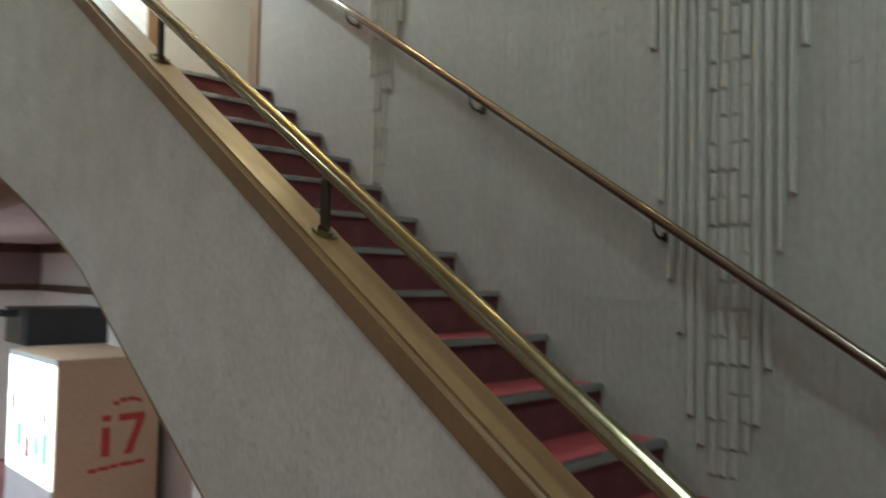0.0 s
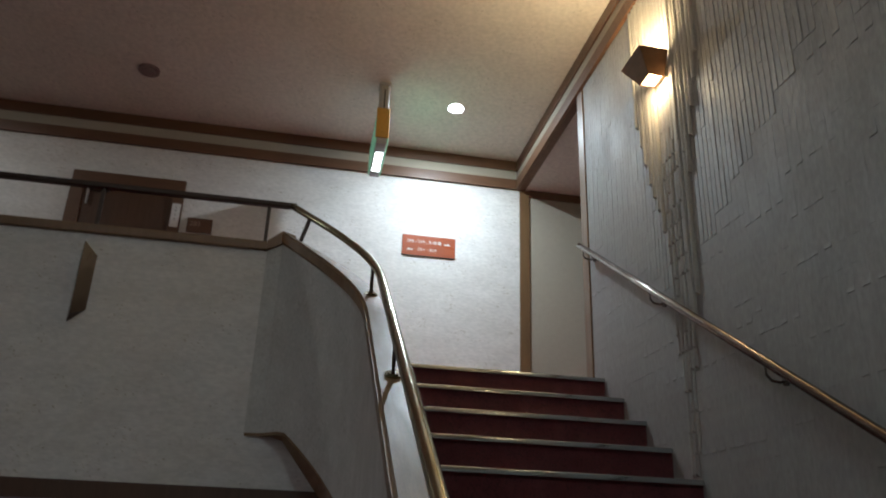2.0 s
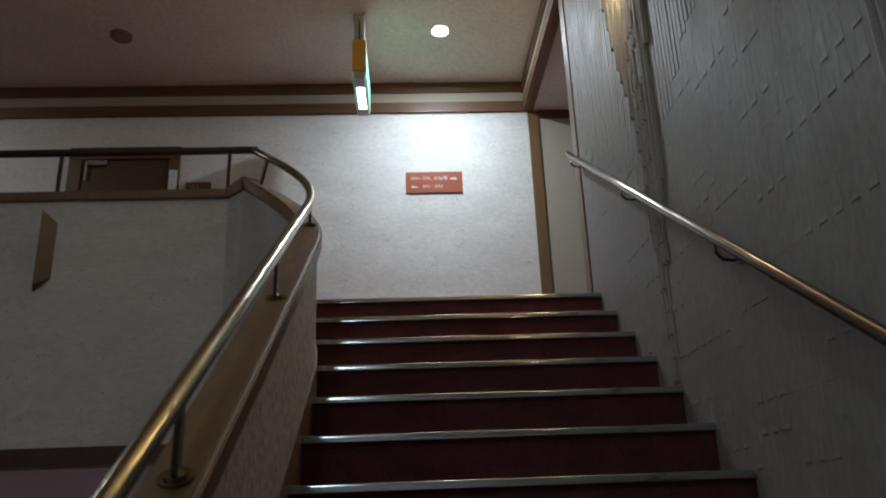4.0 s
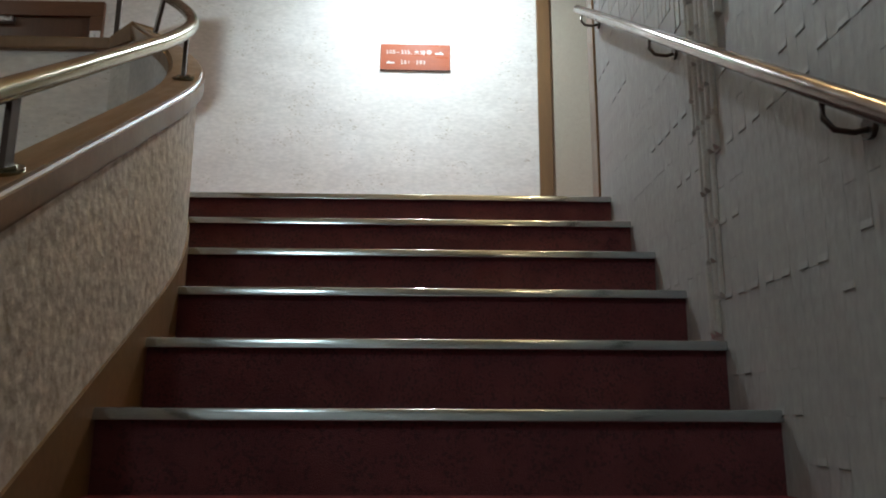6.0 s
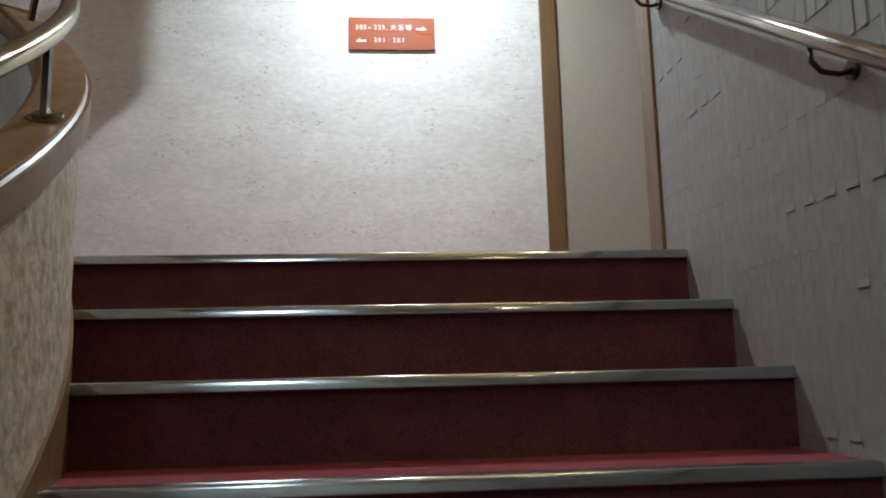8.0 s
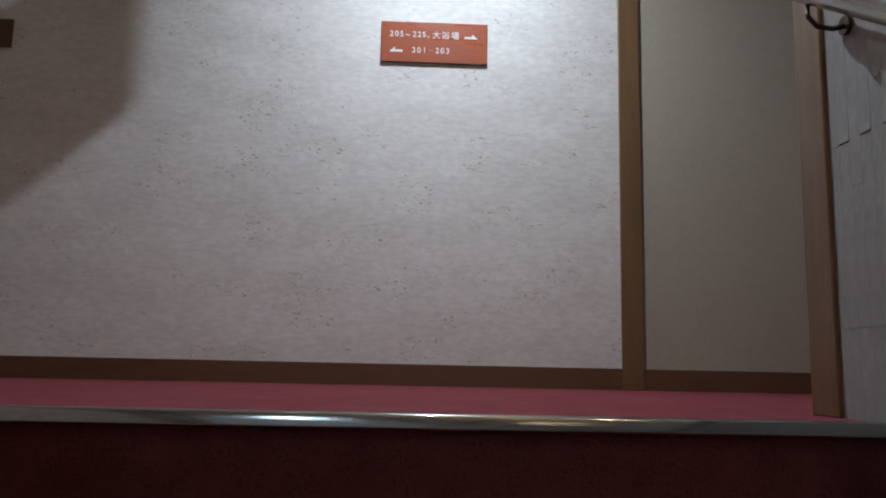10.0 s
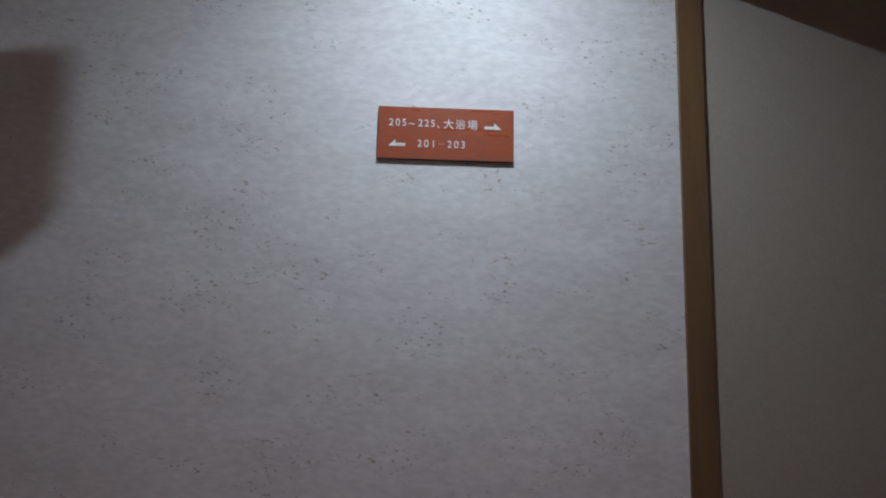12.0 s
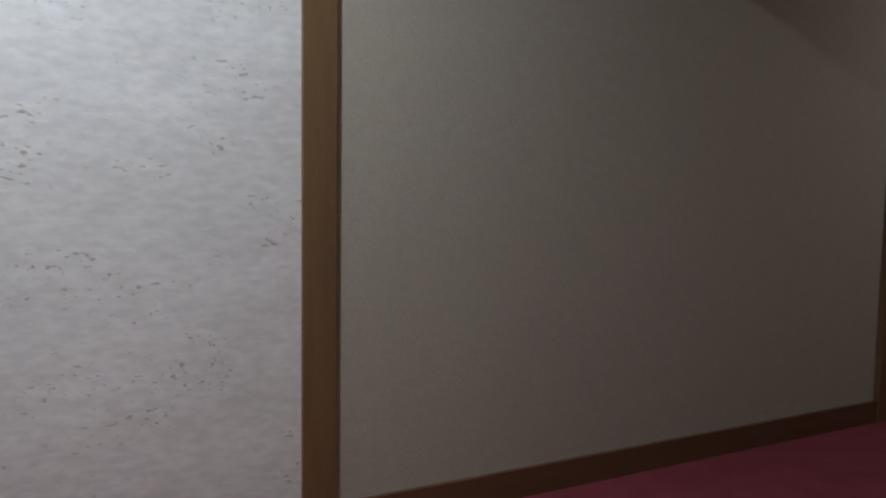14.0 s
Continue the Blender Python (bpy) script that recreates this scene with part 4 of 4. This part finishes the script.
def strip_mesh(name, n, lip, base=0.0022, lean=1.0, wide=0.0399):
    """A clay strip n units long; its lower end stands out by lip."""
    bm = bmesh.new()
    h = wide / 2
    ring = []
    for z, out in ((0.0005 + lip * 1.2, base + lip), (0.018, base + lip * 0.2), (n * UNIT - 0.0005, base)):
        ring.append([bm.verts.new(c) for c in ((0, -h, z), (-out, -h + 0.0004, z), (-out * lean, h - 0.0004, z), (0, h, z))])
    for a, b in zip(ring, ring[1:]):
        for k in range(3):
            bm.faces.new((a[k], a[k + 1], b[k + 1], b[k]))
    bm.faces.new(ring[0][::-1])
    bm.faces.new(ring[-1])
    return mesh_of(name, bm, M_TILE)


LIPS = (0.0, 0.0, 0.0002, 0.0004, 0.0020)
LENGTHS = (1, 2, 3, 4, 5, 6, 8)
strips = {(n, k): strip_mesh("strip", n, lip) for n in LENGTHS for k, lip in enumerate(LIPS)}
PROUD = (0.0032, 0.0038, 0.0044)
for n in LENGTHS:
    for k, base in enumerate(PROUD):
        strips[n, 10 + k] = strip_mesh("strip", n, 0.0006, base, 0.45)
spare, near = [], []
for c in range(154):
    y = 0.151 - c * PITCH
    foot = max(math.floor((TOP + y * SLOPE) / UNIT) * UNIT - 0.4, -0.2) + (0.09 if y > -1.7 else 0.02)
    own = random.Random(c // 6 if c % 2 else 900 + c)
    z = foot - UNIT * own.randrange(3)
    if c % 2:
        z = math.floor((TOP - c // 6 * 6 * PITCH * SLOPE) / UNIT) * UNIT - 0.7 + (0.09 if y > -1.7 else 0.02)
    while z < 4.95:
        n = own.choice((1, 2, 2, 3, 4) if c % 2 else (3, 4, 5, 6, 8))
        k = 4 if c % 2 and own.random() < 0.6 else own.randrange(4)
        if z + n * UNIT > 4.98:
            n = 2
        # raised strips in a wedge round each hanging cluster
        edge = min(2.95 + 0.62 * abs(y + 1.09), 3.15 + 0.95 * abs(y + 3.05))
        if z + n * UNIT > edge:
            if z < edge - UNIT:
                n = max(int((edge - z) / UNIT), 1)
                n = n if n in LENGTHS else 6
            else:
                k = 10 + own.randrange(3)
        (near if -2.9 < y and z < 3.75 and z + n * UNIT > TOP + y * SLOPE and len(near) < 300 else spare).append((y, z, n, k))
        z += n * UNIT
for y, z, n, k in near:
    ob = new("strip", strips[n, k])
    ob.parent = wall_east
    ob.location = (0.0, y, z)
verts, faces = [], []
for y, z, n, k in spare:
    me = strips[n, k]
    at = len(verts)
    verts += [(v.co.x, v.co.y + y, v.co.z + z) for v in me.vertices]
    faces += [tuple(at + q for q in p.vertices) for p in me.polygons]
me = bpy.data.meshes.new("strips")
me.from_pydata(verts, [], faces)
me.materials.append(M_TILE)
far_strips = tagged(new("strips", me), kind="stuff")
far_strips.parent = wall_east


def rod_mesh(length, out, slant=0.0):
    """A half-round clay rod; slant cuts its lower end."""
    bm = bmesh.new()
    rings = []
    for z in (0.0, 0.0, length, length):
        row = []
        for q in range(8):
            a = math.pi * q / 7
            x = -out * math.sin(a)
            row.append(bm.verts.new((x, 0.0140 * math.cos(a), z + (slant * (-x / out) if z == 0 else 0))))
        rings.append(row)
    for q in range(7):
        bm.faces.new((rings[1][q], rings[1][q + 1], rings[2][q + 1], rings[2][q]))
    bm.faces.new(rings[0][::-1])
    bm.faces.new(rings[3])
    me = mesh_of("rod", bm, M_ROD)
    for p in me.polygons:
        p.use_smooth = len(p.vertices) == 4
    return me


M_ROD = material("clay_rod", (0.40, 0.385, 0.355), 0.62, second=(0.32, 0.308, 0.285), scale=12, amount=0.7, bump=0.2, bump_scale=50, vary=0.04)
rods = {}


def rod_group(name, mid, ends, core, top, label):
    """Rods side by side; ends: the height of each lower end, core: which of them are built of short pegs."""
    ob = thing(name, (0, mid, top), label, "wall relief", "clay rod reliefs")
    for k, end in enumerate(ends):
        y, z = mid + (len(ends) // 2 - k) * 0.041, end
        inner = core[0] <= k <= core[1]
        while z < top - 0.05:
            n = (4 if z > 3.75 else rng.choice((1, 1, 2))) if inner else rng.choice((8, 10, 14))
            ln = min(n * UNIT, top - z)
            out = (0.005 if z > 3.75 else rng.choice((0.006, 0.010, 0.014))) if inner else 0.020 - 0.003 * (k % 2)
            sl = 0.014 if inner else (0.012 if z < end + 0.15 else 0.0)
            key = (round(ln, 3), out, sl)
            if key not in rods:
                rods[key] = rod_mesh(ln - 0.003, out, sl)
            r = new("rod", rods[key])
            r.parent = ob
            r.matrix_parent_inverse = Matrix.Translation(ob.location).inverted()
            r.location = (-0.003, y, z)
            z += ln
    return ob


rod_group("clay_rod_relief", -3.045, (4.0, 3.6, 3.1, 2.4, 1.8, 1.5, 1.3, 1.0, 0.9, 0.8, 0.8, 0.8, 0.9, 1.0, 1.2, 1.6, 1.8, 2.3, 3.2, 3.6, 4.1), (9, 12), 4.985,
          "hanging cluster of half-round clay rods tapering downwards")
rod_group("clay_rod_relief", -1.09, (4.1, 3.95, 3.8, 3.65, 3.55, 3.45, 3.3, 2.6, 2.0, 2.0, 2.1, 2.5, 2.75, 2.85, 3.5, 3.7, 3.85, 4.0, 4.15), (7, 11), 4.985,
          "hanging cluster of half-round clay rods behind the wall lamp")
